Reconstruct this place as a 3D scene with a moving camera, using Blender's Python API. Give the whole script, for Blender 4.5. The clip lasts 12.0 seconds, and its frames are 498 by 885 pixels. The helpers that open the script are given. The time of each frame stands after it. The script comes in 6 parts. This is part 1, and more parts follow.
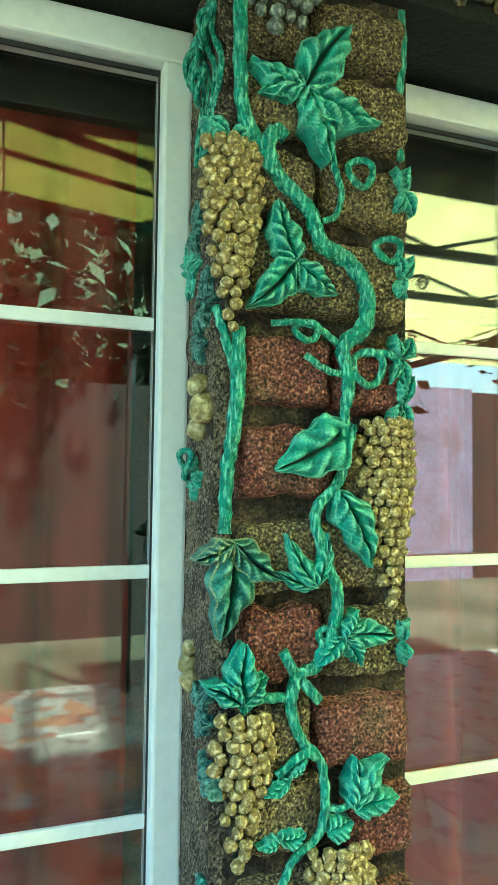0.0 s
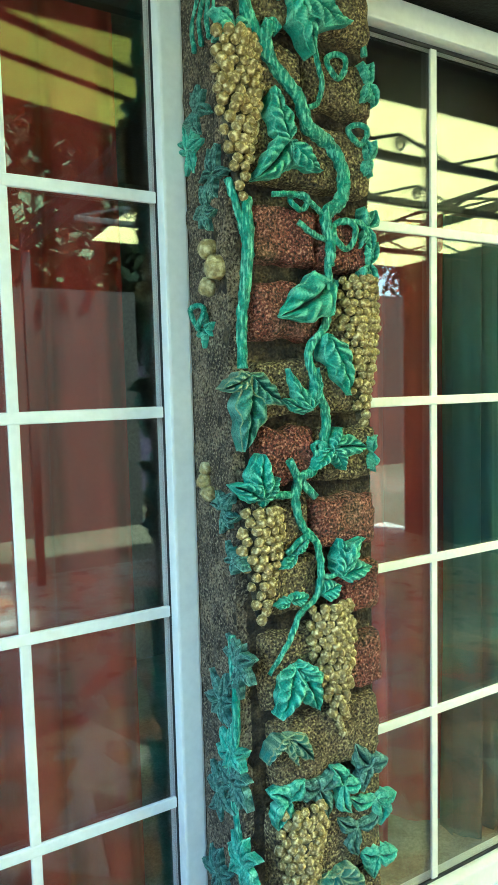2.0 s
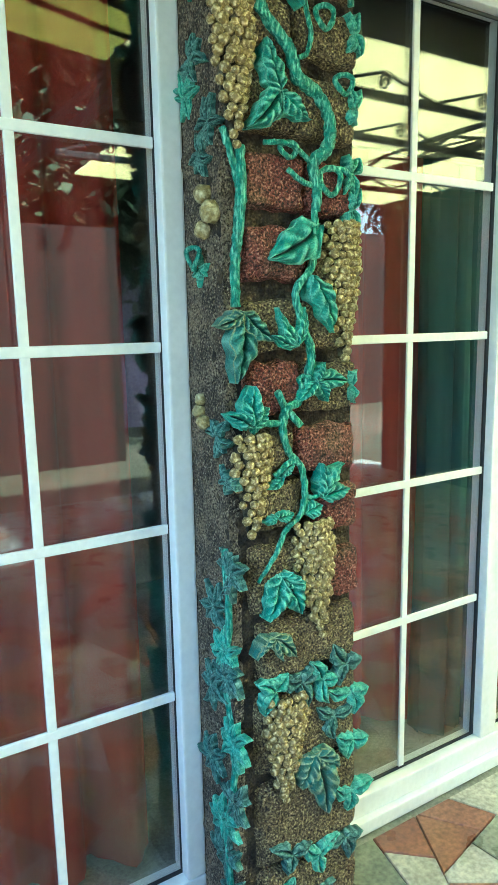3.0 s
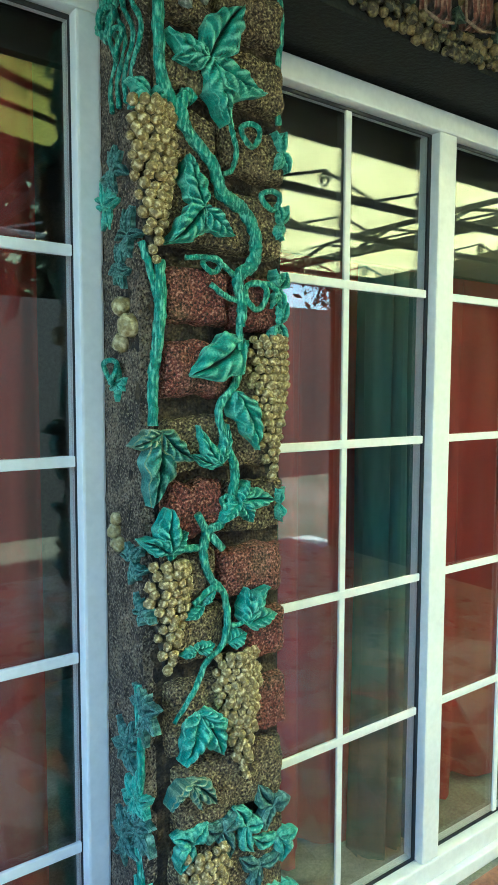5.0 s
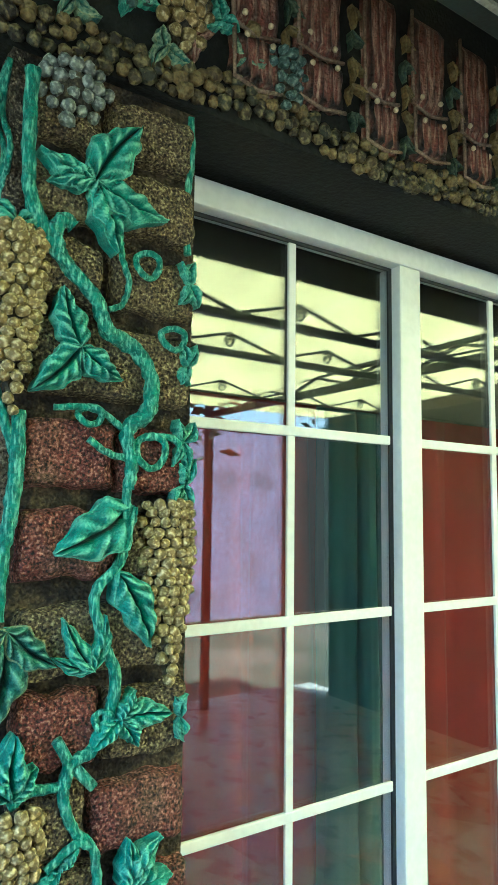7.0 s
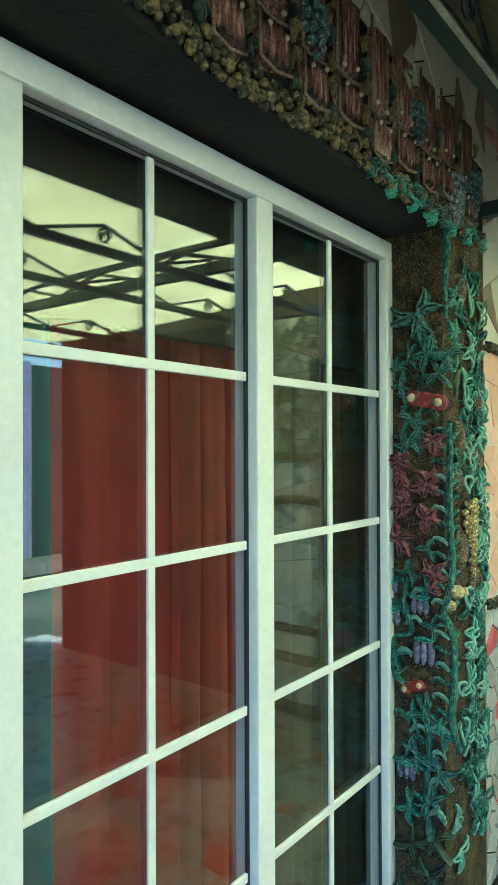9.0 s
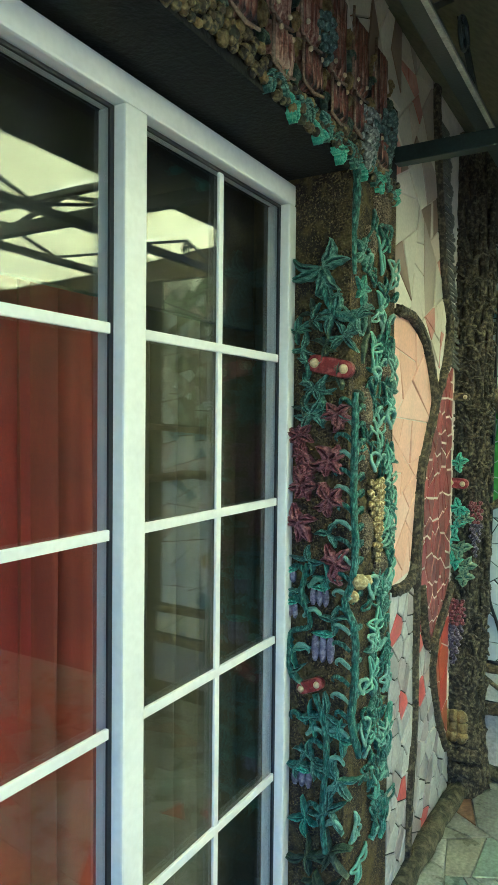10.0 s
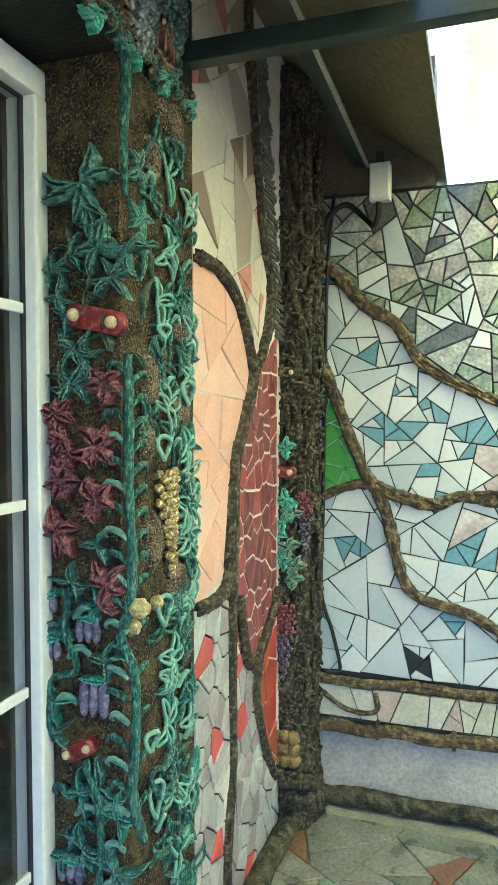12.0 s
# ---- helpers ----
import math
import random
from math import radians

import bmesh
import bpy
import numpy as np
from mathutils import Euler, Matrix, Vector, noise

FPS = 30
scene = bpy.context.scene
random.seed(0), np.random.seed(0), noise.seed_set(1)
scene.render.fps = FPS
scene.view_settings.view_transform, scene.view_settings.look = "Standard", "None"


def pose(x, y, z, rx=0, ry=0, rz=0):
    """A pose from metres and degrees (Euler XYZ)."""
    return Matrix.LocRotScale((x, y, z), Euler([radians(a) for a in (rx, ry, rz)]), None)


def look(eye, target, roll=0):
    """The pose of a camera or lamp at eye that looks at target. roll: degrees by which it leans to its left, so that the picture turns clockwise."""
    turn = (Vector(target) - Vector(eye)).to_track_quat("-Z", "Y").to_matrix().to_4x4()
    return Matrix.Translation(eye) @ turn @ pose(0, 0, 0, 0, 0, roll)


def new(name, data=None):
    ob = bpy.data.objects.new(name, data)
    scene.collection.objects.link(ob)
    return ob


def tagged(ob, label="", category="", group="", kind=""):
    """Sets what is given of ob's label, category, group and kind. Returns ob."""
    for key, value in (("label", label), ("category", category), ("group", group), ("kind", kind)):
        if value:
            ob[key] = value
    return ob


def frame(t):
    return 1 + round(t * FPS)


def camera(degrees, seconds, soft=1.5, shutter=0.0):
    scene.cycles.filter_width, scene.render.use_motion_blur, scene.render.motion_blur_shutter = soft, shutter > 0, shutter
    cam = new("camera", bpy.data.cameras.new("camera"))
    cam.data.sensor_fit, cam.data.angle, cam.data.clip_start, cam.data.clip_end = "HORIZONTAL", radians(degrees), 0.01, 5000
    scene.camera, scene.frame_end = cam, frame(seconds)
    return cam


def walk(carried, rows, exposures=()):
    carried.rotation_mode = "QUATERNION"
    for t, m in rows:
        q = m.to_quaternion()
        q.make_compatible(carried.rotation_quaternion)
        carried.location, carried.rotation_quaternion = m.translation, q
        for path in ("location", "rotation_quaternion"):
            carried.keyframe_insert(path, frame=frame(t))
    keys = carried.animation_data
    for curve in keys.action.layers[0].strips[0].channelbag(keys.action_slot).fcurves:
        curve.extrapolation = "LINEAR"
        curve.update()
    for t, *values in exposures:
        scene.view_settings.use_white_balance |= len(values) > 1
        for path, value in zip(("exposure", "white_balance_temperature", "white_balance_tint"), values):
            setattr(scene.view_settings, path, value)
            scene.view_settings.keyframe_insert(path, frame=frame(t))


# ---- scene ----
cam = camera(39.8, 12.0, soft=1.25)
PATH = [
    (0, (0.134, 0.132, 1.584), (0.801, 2.015, 1.679), 0.7),
    (0.5, (0.063, 0.024, 1.569), (0.831, 1.87, 1.59), 0.3),
    (1, (-0.008, 0.0, 1.546), (0.742, 1.854, 1.515), 0.3),
    (1.5, (-0.099, 0.013, 1.519), (0.809, 1.791, 1.408), -1.3),
    (2, (-0.179, 0.005, 1.471), (0.822, 1.729, 1.303), -1.4),
    (2.5, (-0.234, -0.049, 1.449), (0.775, 1.664, 1.226), -1.7),
    (2.7, (-0.268, -0.07, 1.458), (0.765, 1.619, 1.176), -1.8),
    (4.3, (-0.222, -0.142, 1.488), (0.822, 1.514, 1.072), 0.1),
    (4.5, (-0.205, -0.125, 1.51), (0.867, 1.524, 1.146), 0.4),
    (5, (-0.159, -0.044, 1.571), (1.008, 1.572, 1.411), 0.2),
    (5.5, (-0.148, -0.01, 1.593), (1.055, 1.588, 1.6), -0.2),
    (6, (-0.062, 0.017, 1.621), (1.071, 1.663, 1.692), 1.5),
    (6.5, (0.062, 0.047, 1.638), (1.173, 1.706, 1.747), 1.4),
    (6.7, (0.101, 0.051, 1.648), (1.183, 1.724, 1.824), 1.1),
    (8.3, (0.544, 0.228, 1.667), (2.049, 1.54, 1.785), -0.7),
    (8.5, (0.609, 0.234, 1.657), (2.129, 1.529, 1.765), -0.8),
    (9, (0.817, 0.242, 1.661), (2.407, 1.455, 1.678), -0.2),
    (9.5, (0.956, 0.265, 1.656), (2.6, 1.402, 1.599), 0.6),
    (10, (1.113, 0.341, 1.654), (2.84, 1.348, 1.594), 0.6),
    (10.5, (1.241, 0.404, 1.619), (3.06, 1.233, 1.566), -0.2),
    (11, (1.363, 0.423, 1.612), (3.2, 1.206, 1.501), -0.4),
    (11.5, (1.531, 0.39, 1.621), (3.393, 1.115, 1.526), -1.0),
    (12, (1.654, 0.365, 1.617), (3.549, 0.998, 1.532), -0.0),
]
walk(cam, [(t, look(eye, target, roll)) for t, eye, target, roll in PATH],
     [(0.0, 3.74, 5680, -25), (2.5, 3.70, 5420, -12), (4.5, 3.40, 5050, -4), (5.5, 3.40, 5050, -7), (6.5, 3.54, 5050, -6), (8.5, 3.08, 4860, -10), (9.0, 3.00, 4800, -8), (9.5, 3.12, 4840, -2), (10.5, 3.12, 4740, 2), (11.0, 3.16, 4800, 6), (11.5, 3.50, 4850, 7), (12.0, 3.38, 5000, 9)])

# ---- sky and sun ----
world = bpy.data.worlds.new("sky")
scene.world = world
world.use_nodes = True
wn = world.node_tree.nodes
sky = wn.new("ShaderNodeTexSky")
sky.sky_type, sky.sun_disc = "NISHITA", False
sky.sun_elevation, sky.sun_rotation = radians(61), radians(29)
sky.air_density, sky.dust_density = 1.2, 3.0
wn["Background"].inputs["Strength"].default_value = 0.15
world.node_tree.links.new(sky.outputs[0], wn["Background"].inputs[0])
sun = new("sun", bpy.data.lights.new("sun", "SUN"))
sun.data.energy, sun.data.angle, sun.data.color = 5.0, radians(3), (1.0, 0.97, 0.92)
sun.matrix_world = look((2.0, 3.6, 7.5), (0, 0, 0))

# ---- materials ----
def mat(name, base, rough=0.7, metal=0.0, other=None, scale=30.0, fine=220.0, bump=0.3, bump_dist=0.004,
        highlight=None, dark=None, palette=None, island=None, spread=0.25, coat=0.0, coord="Object", pits=0.0, speckle=None, brush=None, streak=1.0):
    """Painted or natural surface: base colour broken by a coarse and a fine noise; raised edges paler, as wear and
    caught light, hollows darker, as dark wash and crease shade, both put into the colour; palette: colours picked per
    piece."""
    m = bpy.data.materials.new(name)
    m.use_nodes = True
    n, l = m.node_tree.nodes, m.node_tree.links
    b = n["Principled BSDF"]
    b.inputs["Roughness"].default_value, b.inputs["Metallic"].default_value = rough, metal
    b.inputs["Coat Weight"].default_value = coat
    co = n.new("ShaderNodeTexCoord")
    if coord == "World":
        src = n.new("ShaderNodeNewGeometry").outputs["Position"]
    else:
        src = co.outputs["Object"]
    big, small = n.new("ShaderNodeTexNoise"), n.new("ShaderNodeTexNoise")
    big.inputs["Scale"].default_value, big.inputs["Detail"].default_value = scale, 5
    small.inputs["Scale"].default_value, small.inputs["Detail"].default_value = fine, 4
    l.new(src, big.inputs["Vector"]), l.new(src, small.inputs["Vector"])

    def mix(kind, fac, a, c):
        x = n.new("ShaderNodeMix")
        x.data_type, x.blend_type = "RGBA", kind
        for s, v in ((x.inputs["Factor"], fac), (x.inputs["A"], a), (x.inputs["B"], c)):
            if isinstance(v, bpy.types.NodeSocket):
                l.new(v, s)
            elif isinstance(v, (int, float)):
                s.default_value = v
            else:
                s.default_value = (*v, 1)
        return x.outputs["Result"]

    def ramp(v, lo, hi):
        x = n.new("ShaderNodeMapRange")
        x.inputs["From Min"].default_value, x.inputs["From Max"].default_value = lo, hi
        l.new(v, x.inputs["Value"])
        return x.outputs["Result"]

    if palette:
        r = n.new("ShaderNodeValToRGB")
        r.color_ramp.interpolation = "CONSTANT"
        e = r.color_ramp.elements
        e[0].position, e[0].color = 0.0, (*palette[0], 1)
        e[1].position, e[1].color = 1.0 / len(palette), (*palette[1], 1)
        for i, c in enumerate(palette[2:], 2):
            k = e.new(i / len(palette))
            k.color = (*c, 1)
        if island:
            g = n.new("ShaderNodeNewGeometry")
            l.new(g.outputs["Random Per Island"], r.inputs[0])
        else:
            o = n.new("ShaderNodeObjectInfo")
            l.new(o.outputs["Random"], r.inputs[0])
        col = r.outputs[0]
    else:
        col = mix("MIX", 0.0, base, base)
    if other:
        col = mix("MIX", ramp(big.outputs["Fac"], 0.42, 0.62), col, other)
    dim = mix("MIX", ramp(big.outputs["Fac"], 0.3, 0.7), (1 - spread,) * 3, (1 + spread * 0.5,) * 3)
    col = mix("MULTIPLY", 1.0, col, dim)
    grain = mix("MIX", ramp(small.outputs["Fac"], 0.3, 0.7), (1 - spread,) * 3, (1 + spread * 0.6,) * 3)
    col = mix("MULTIPLY", 1.0, col, grain)
    if speckle:
        spot = n.new("ShaderNodeTexNoise")
        spot.inputs["Scale"].default_value, spot.inputs["Detail"].default_value = 210, 6
        l.new(src, spot.inputs["Vector"])
        col = mix("MIX", ramp(spot.outputs["Fac"], 0.49, 0.36), col, (0.03, 0.02, 0.012))
        col = mix("MIX", ramp(spot.outputs["Fac"], 0.54, 0.66), col, speckle)
    if brush:
        dab = n.new("ShaderNodeTexNoise")
        dab.inputs["Scale"].default_value, dab.inputs["Detail"].default_value = scale * 2.2, 4
        along = n.new("ShaderNodeMapping")
        along.inputs["Scale"].default_value = (1, 1, 1 / streak)
        l.new(src, along.inputs["Vector"]), l.new(along.outputs[0], dab.inputs["Vector"])
        col = mix("MIX", ramp(dab.outputs["Fac"], 0.48, 0.70), col, brush)
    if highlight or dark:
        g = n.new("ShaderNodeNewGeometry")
        # Hollows are coloured darker: dark wash plus the shade of the creases.
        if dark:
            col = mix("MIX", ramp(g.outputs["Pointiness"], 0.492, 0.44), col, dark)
        # Raised edges are coloured paler: dry-brushed wear plus the light they catch.
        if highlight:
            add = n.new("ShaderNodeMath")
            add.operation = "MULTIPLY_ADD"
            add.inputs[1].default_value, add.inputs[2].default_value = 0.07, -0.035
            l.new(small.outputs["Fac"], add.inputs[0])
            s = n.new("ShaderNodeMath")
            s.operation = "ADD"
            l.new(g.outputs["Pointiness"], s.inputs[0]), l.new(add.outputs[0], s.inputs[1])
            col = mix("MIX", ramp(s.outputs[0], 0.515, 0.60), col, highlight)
    l.new(col, b.inputs["Base Color"])
    rr = n.new("ShaderNodeMapRange")
    rr.inputs["To Min"].default_value, rr.inputs["To Max"].default_value = max(0.03, rough - 0.12), min(1, rough + 0.12)
    l.new(big.outputs["Fac"], rr.inputs["Value"]), l.new(rr.outputs[0], b.inputs["Roughness"])
    if bump:
        bp = n.new("ShaderNodeBump")
        bp.inputs["Strength"].default_value, bp.inputs["Distance"].default_value = bump, bump_dist
        l.new(small.outputs["Fac"], bp.inputs["Height"]), l.new(bp.outputs[0], b.inputs["Normal"])
        if pits:
            vo, bq = n.new("ShaderNodeTexVoronoi"), n.new("ShaderNodeBump")
            vo.inputs["Scale"].default_value = pits
            bq.inputs["Strength"].default_value, bq.inputs["Distance"].default_value = 1.0, 0.006
            l.new(src, vo.inputs["Vector"]), l.new(vo.outputs["Distance"], bq.inputs["Height"])
            l.new(bq.outputs[0], bp.inputs["Normal"])
    return m


def glass_material():
    """Window glass: clear, with a mirror reflection that grows towards grazing view."""
    m = bpy.data.materials.new("window glass")
    m.use_nodes = True
    n, l = m.node_tree.nodes, m.node_tree.links
    n.remove(n["Principled BSDF"])
    clear, gloss, mx = n.new("ShaderNodeBsdfTransparent"), n.new("ShaderNodeBsdfGlossy"), n.new("ShaderNodeMixShader")
    lw, power, scale = n.new("ShaderNodeLayerWeight"), n.new("ShaderNodeMath"), n.new("ShaderNodeMath")
    lw.inputs["Blend"].default_value = 0.5
    power.operation, scale.operation = "POWER", "MULTIPLY_ADD"
    power.inputs[1].default_value = 4.0
    scale.inputs[1].default_value, scale.inputs[2].default_value = 0.85, 0.085
    clear.inputs[0].default_value = (0.95, 0.97, 0.96, 1)
    gloss.inputs["Roughness"].default_value = 0.0
    l.new(lw.outputs["Facing"], power.inputs[0]), l.new(power.outputs[0], scale.inputs[0])
    l.new(scale.outputs[0], mx.inputs[0]), l.new(clear.outputs[0], mx.inputs[1]), l.new(gloss.outputs[0], mx.inputs[2])
    l.new(mx.outputs[0], n["Material Output"].inputs["Surface"])
    return m


def fabric_material(name, color, through_part):
    """Thin cloth that lets part of the light through."""
    m = mat(name, color, 0.85, scale=6, fine=300, bump=0.1, spread=0.12)
    n, l = m.node_tree.nodes, m.node_tree.links
    b = n["Principled BSDF"]
    tr, mx = n.new("ShaderNodeBsdfTranslucent"), n.new("ShaderNodeMixShader")
    src = b.inputs["Base Color"].links[0].from_socket
    l.new(src, tr.inputs["Color"])
    mx.inputs[0].default_value = through_part
    l.new(b.outputs[0], mx.inputs[1]), l.new(tr.outputs[0], mx.inputs[2])
    l.new(mx.outputs[0], n["Material Output"].inputs["Surface"])
    return m


M_PVC = mat("white window plastic", (0.86, 0.87, 0.86), 0.35, scale=4, fine=60, bump=0.03, spread=0.05)
M_GASKET = mat("black rubber gasket", (0.02, 0.02, 0.022), 0.6, bump=0.05)
M_GLASS = glass_material()
M_PLASTER = mat("dark relief plaster", (0.05, 0.034, 0.022), 0.9, other=(0.12, 0.085, 0.035), scale=9, fine=170, bump=1.0, bump_dist=0.016, spread=0.6, speckle=(0.24, 0.175, 0.07), coord="World", pits=130, brush=(0.15, 0.11, 0.035))
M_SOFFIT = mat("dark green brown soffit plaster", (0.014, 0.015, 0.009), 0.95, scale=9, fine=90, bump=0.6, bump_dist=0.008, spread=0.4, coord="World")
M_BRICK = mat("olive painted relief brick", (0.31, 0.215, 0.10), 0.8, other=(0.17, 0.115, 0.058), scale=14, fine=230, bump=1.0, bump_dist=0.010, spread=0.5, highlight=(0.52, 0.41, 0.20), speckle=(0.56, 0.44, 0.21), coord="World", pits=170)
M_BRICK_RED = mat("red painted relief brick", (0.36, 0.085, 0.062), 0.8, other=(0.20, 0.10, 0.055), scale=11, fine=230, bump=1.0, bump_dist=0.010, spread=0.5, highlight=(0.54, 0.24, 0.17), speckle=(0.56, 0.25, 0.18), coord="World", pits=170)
M_MORTAR = mat("sunken mortar", (0.055, 0.037, 0.022), 0.9, other=(0.12, 0.083, 0.043), scale=24, fine=200, bump=1.0, bump_dist=0.012, spread=0.6, coord="World", pits=110)
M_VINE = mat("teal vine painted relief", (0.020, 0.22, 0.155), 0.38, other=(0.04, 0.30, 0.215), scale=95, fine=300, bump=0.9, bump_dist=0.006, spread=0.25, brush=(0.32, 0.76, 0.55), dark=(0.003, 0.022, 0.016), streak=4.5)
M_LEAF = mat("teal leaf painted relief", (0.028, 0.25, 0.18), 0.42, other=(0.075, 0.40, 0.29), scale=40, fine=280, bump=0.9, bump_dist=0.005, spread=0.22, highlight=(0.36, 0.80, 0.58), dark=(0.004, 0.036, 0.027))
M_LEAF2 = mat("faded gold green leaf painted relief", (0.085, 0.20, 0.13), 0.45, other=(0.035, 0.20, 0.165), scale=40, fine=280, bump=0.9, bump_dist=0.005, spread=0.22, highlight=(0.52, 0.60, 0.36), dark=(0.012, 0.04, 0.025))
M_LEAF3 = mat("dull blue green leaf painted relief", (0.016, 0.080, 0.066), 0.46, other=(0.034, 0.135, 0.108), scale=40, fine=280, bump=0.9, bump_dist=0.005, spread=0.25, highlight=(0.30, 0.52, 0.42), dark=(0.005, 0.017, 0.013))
M_GRAPE = mat("gold painted grapes", (0.40, 0.285, 0.095), 0.34, other=(0.25, 0.17, 0.05), scale=0.8, fine=1.6, bump=0.3, bump_dist=0.18, spread=0.4, brush=(0.82, 0.69, 0.38))
M_GRAPE_GREY = mat("silver grey painted grapes", (0.20, 0.22, 0.19), 0.36, scale=0.8, fine=1.6, bump=0.25, bump_dist=0.15, spread=0.4, brush=(0.50, 0.52, 0.46))
M_GRAPE_GREEN = mat("grey green painted berries", (0.07, 0.13, 0.105), 0.45, scale=0.8, fine=1.6, bump=0.25, bump_dist=0.15, spread=0.4, brush=(0.28, 0.36, 0.31))
M_GRAPE_RED = mat("dark red painted grapes", (0.18, 0.03, 0.037), 0.35, scale=0.8, fine=1.6, bump=0.2, bump_dist=0.12, spread=0.4, brush=(0.42, 0.19, 0.20))
M_GRAPE_VIOLET = mat("dusty violet grapes", (0.08, 0.06, 0.10), 0.4, scale=0.8, fine=1.6, bump=0.2, bump_dist=0.12, spread=0.4, brush=(0.34, 0.30, 0.36))
M_NUT = mat("pale gold nuts", (0.50, 0.40, 0.17), 0.5, other=(0.30, 0.22, 0.08), scale=40, fine=150, bump=0.7, bump_dist=0.006, spread=0.4, brush=(0.72, 0.63, 0.36))
M_STONE_Y = mat("olive gold pebbles", (0.12, 0.09, 0.03), 0.55, palette=[(0.14, 0.10, 0.035), (0.035, 0.027, 0.015), (0.24, 0.165, 0.055), (0.05, 0.05, 0.024), (0.075, 0.055, 0.022)], island=True, scale=40, fine=190, bump=0.8, bump_dist=0.006, spread=0.5, brush=(0.30, 0.245, 0.10))
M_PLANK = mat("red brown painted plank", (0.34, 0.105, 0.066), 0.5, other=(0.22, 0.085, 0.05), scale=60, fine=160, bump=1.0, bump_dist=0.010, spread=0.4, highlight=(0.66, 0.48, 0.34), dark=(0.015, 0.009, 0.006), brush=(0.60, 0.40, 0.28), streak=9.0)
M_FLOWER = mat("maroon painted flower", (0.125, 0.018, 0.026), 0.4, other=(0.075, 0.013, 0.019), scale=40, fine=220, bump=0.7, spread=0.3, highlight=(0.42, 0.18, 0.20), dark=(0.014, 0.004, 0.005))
M_VIOLET = mat("violet grey painted petals", (0.16, 0.14, 0.22), 0.5, scale=30, fine=200, bump=0.5, spread=0.4, brush=(0.40, 0.37, 0.46))
M_REDTAG = mat("red painted strap", (0.26, 0.022, 0.024), 0.4, other=(0.16, 0.015, 0.018), scale=30, fine=200, bump=0.5, spread=0.4, brush=(0.40, 0.10, 0.09))
M_STUD = mat("cream stud", (0.62, 0.50, 0.30), 0.4, scale=30, fine=120, bump=0.2)
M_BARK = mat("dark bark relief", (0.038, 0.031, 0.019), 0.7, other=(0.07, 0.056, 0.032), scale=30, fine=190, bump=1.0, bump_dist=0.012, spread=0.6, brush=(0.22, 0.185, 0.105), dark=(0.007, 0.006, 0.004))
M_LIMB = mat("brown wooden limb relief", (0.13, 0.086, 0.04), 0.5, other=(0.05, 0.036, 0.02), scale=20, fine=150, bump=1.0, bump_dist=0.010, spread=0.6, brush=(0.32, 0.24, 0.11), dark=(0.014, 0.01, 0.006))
M_GROUT_DARK = mat("dark grout", (0.045, 0.045, 0.04), 0.9, scale=20, fine=200, bump=0.5, spread=0.3)
M_GROUT_PALE = mat("pale grout", (0.74, 0.68, 0.62), 0.85, scale=20, fine=200, bump=0.5, spread=0.12)
M_TILE = mat("white tile shards", (0.7, 0.74, 0.70), 0.15, palette=[(0.66, 0.68, 0.65), (0.60, 0.63, 0.62), (0.68, 0.69, 0.66), (0.56, 0.60, 0.60), (0.50, 0.55, 0.56)], scale=5, fine=60, bump=0.06, spread=0.06)
M_TILE_TEAL = mat("teal blue tile shard", (0.19, 0.35, 0.40), 0.15, scale=8, fine=60, bump=0.05, spread=0.15)
M_TILE_BLACK = mat("black tile shard", (0.02, 0.03, 0.028), 0.12, scale=8, fine=60, bump=0.05, spread=0.15)
M_TILE_GREEN = mat("bright green tile shard", (0.09, 0.31, 0.05), 0.3, scale=8, fine=60, bump=0.05, spread=0.15)
M_TILE_PINK = mat("veined pink marble shard", (0.52, 0.42, 0.40), 0.25, other=(0.62, 0.58, 0.53), scale=12, fine=60, bump=0.05, spread=0.2)
M_SHARD = mat("grey olive glass shards", (0.3, 0.32, 0.28), 0.15, palette=[(0.46, 0.48, 0.43), (0.22, 0.27, 0.18), (0.5, 0.5, 0.46), (0.14, 0.15, 0.14), (0.4, 0.36, 0.33), (0.3, 0.36, 0.26)], scale=16, fine=80, bump=0.35, bump_dist=0.006, spread=0.4)
M_PEACH = mat("peach marble", (0.64, 0.36, 0.23), 0.4, palette=[(0.76, 0.46, 0.36), (0.72, 0.42, 0.31), (0.78, 0.50, 0.40), (0.75, 0.45, 0.35)], scale=10, fine=90, bump=0.1, spread=0.12)
M_MAROON = mat("maroon marble", (0.2, 0.05, 0.05), 0.4, palette=[(0.27, 0.065, 0.065), (0.21, 0.06, 0.06), (0.33, 0.075, 0.075), (0.24, 0.07, 0.07)], scale=14, fine=120, bump=0.2, spread=0.25)
M_ORANGE = mat("red orange tile", (0.42, 0.08, 0.04), 0.4, palette=[(0.42, 0.08, 0.04), (0.38, 0.10, 0.05), (0.46, 0.07, 0.05)], scale=14, fine=120, bump=0.2, spread=0.2)
M_CREAM = mat("cream and brown marble shards", (0.55, 0.49, 0.40), 0.35, palette=[(0.66, 0.60, 0.51), (0.62, 0.57, 0.48), (0.24, 0.16, 0.11), (0.64, 0.58, 0.48), (0.60, 0.55, 0.46), (0.66, 0.60, 0.52), (0.60, 0.50, 0.42), (0.62, 0.56, 0.46), (0.58, 0.53, 0.45), (0.40, 0.33, 0.27), (0.66, 0.61, 0.53), (0.60, 0.54, 0.44)], scale=8, fine=90, bump=0.1, spread=0.12)
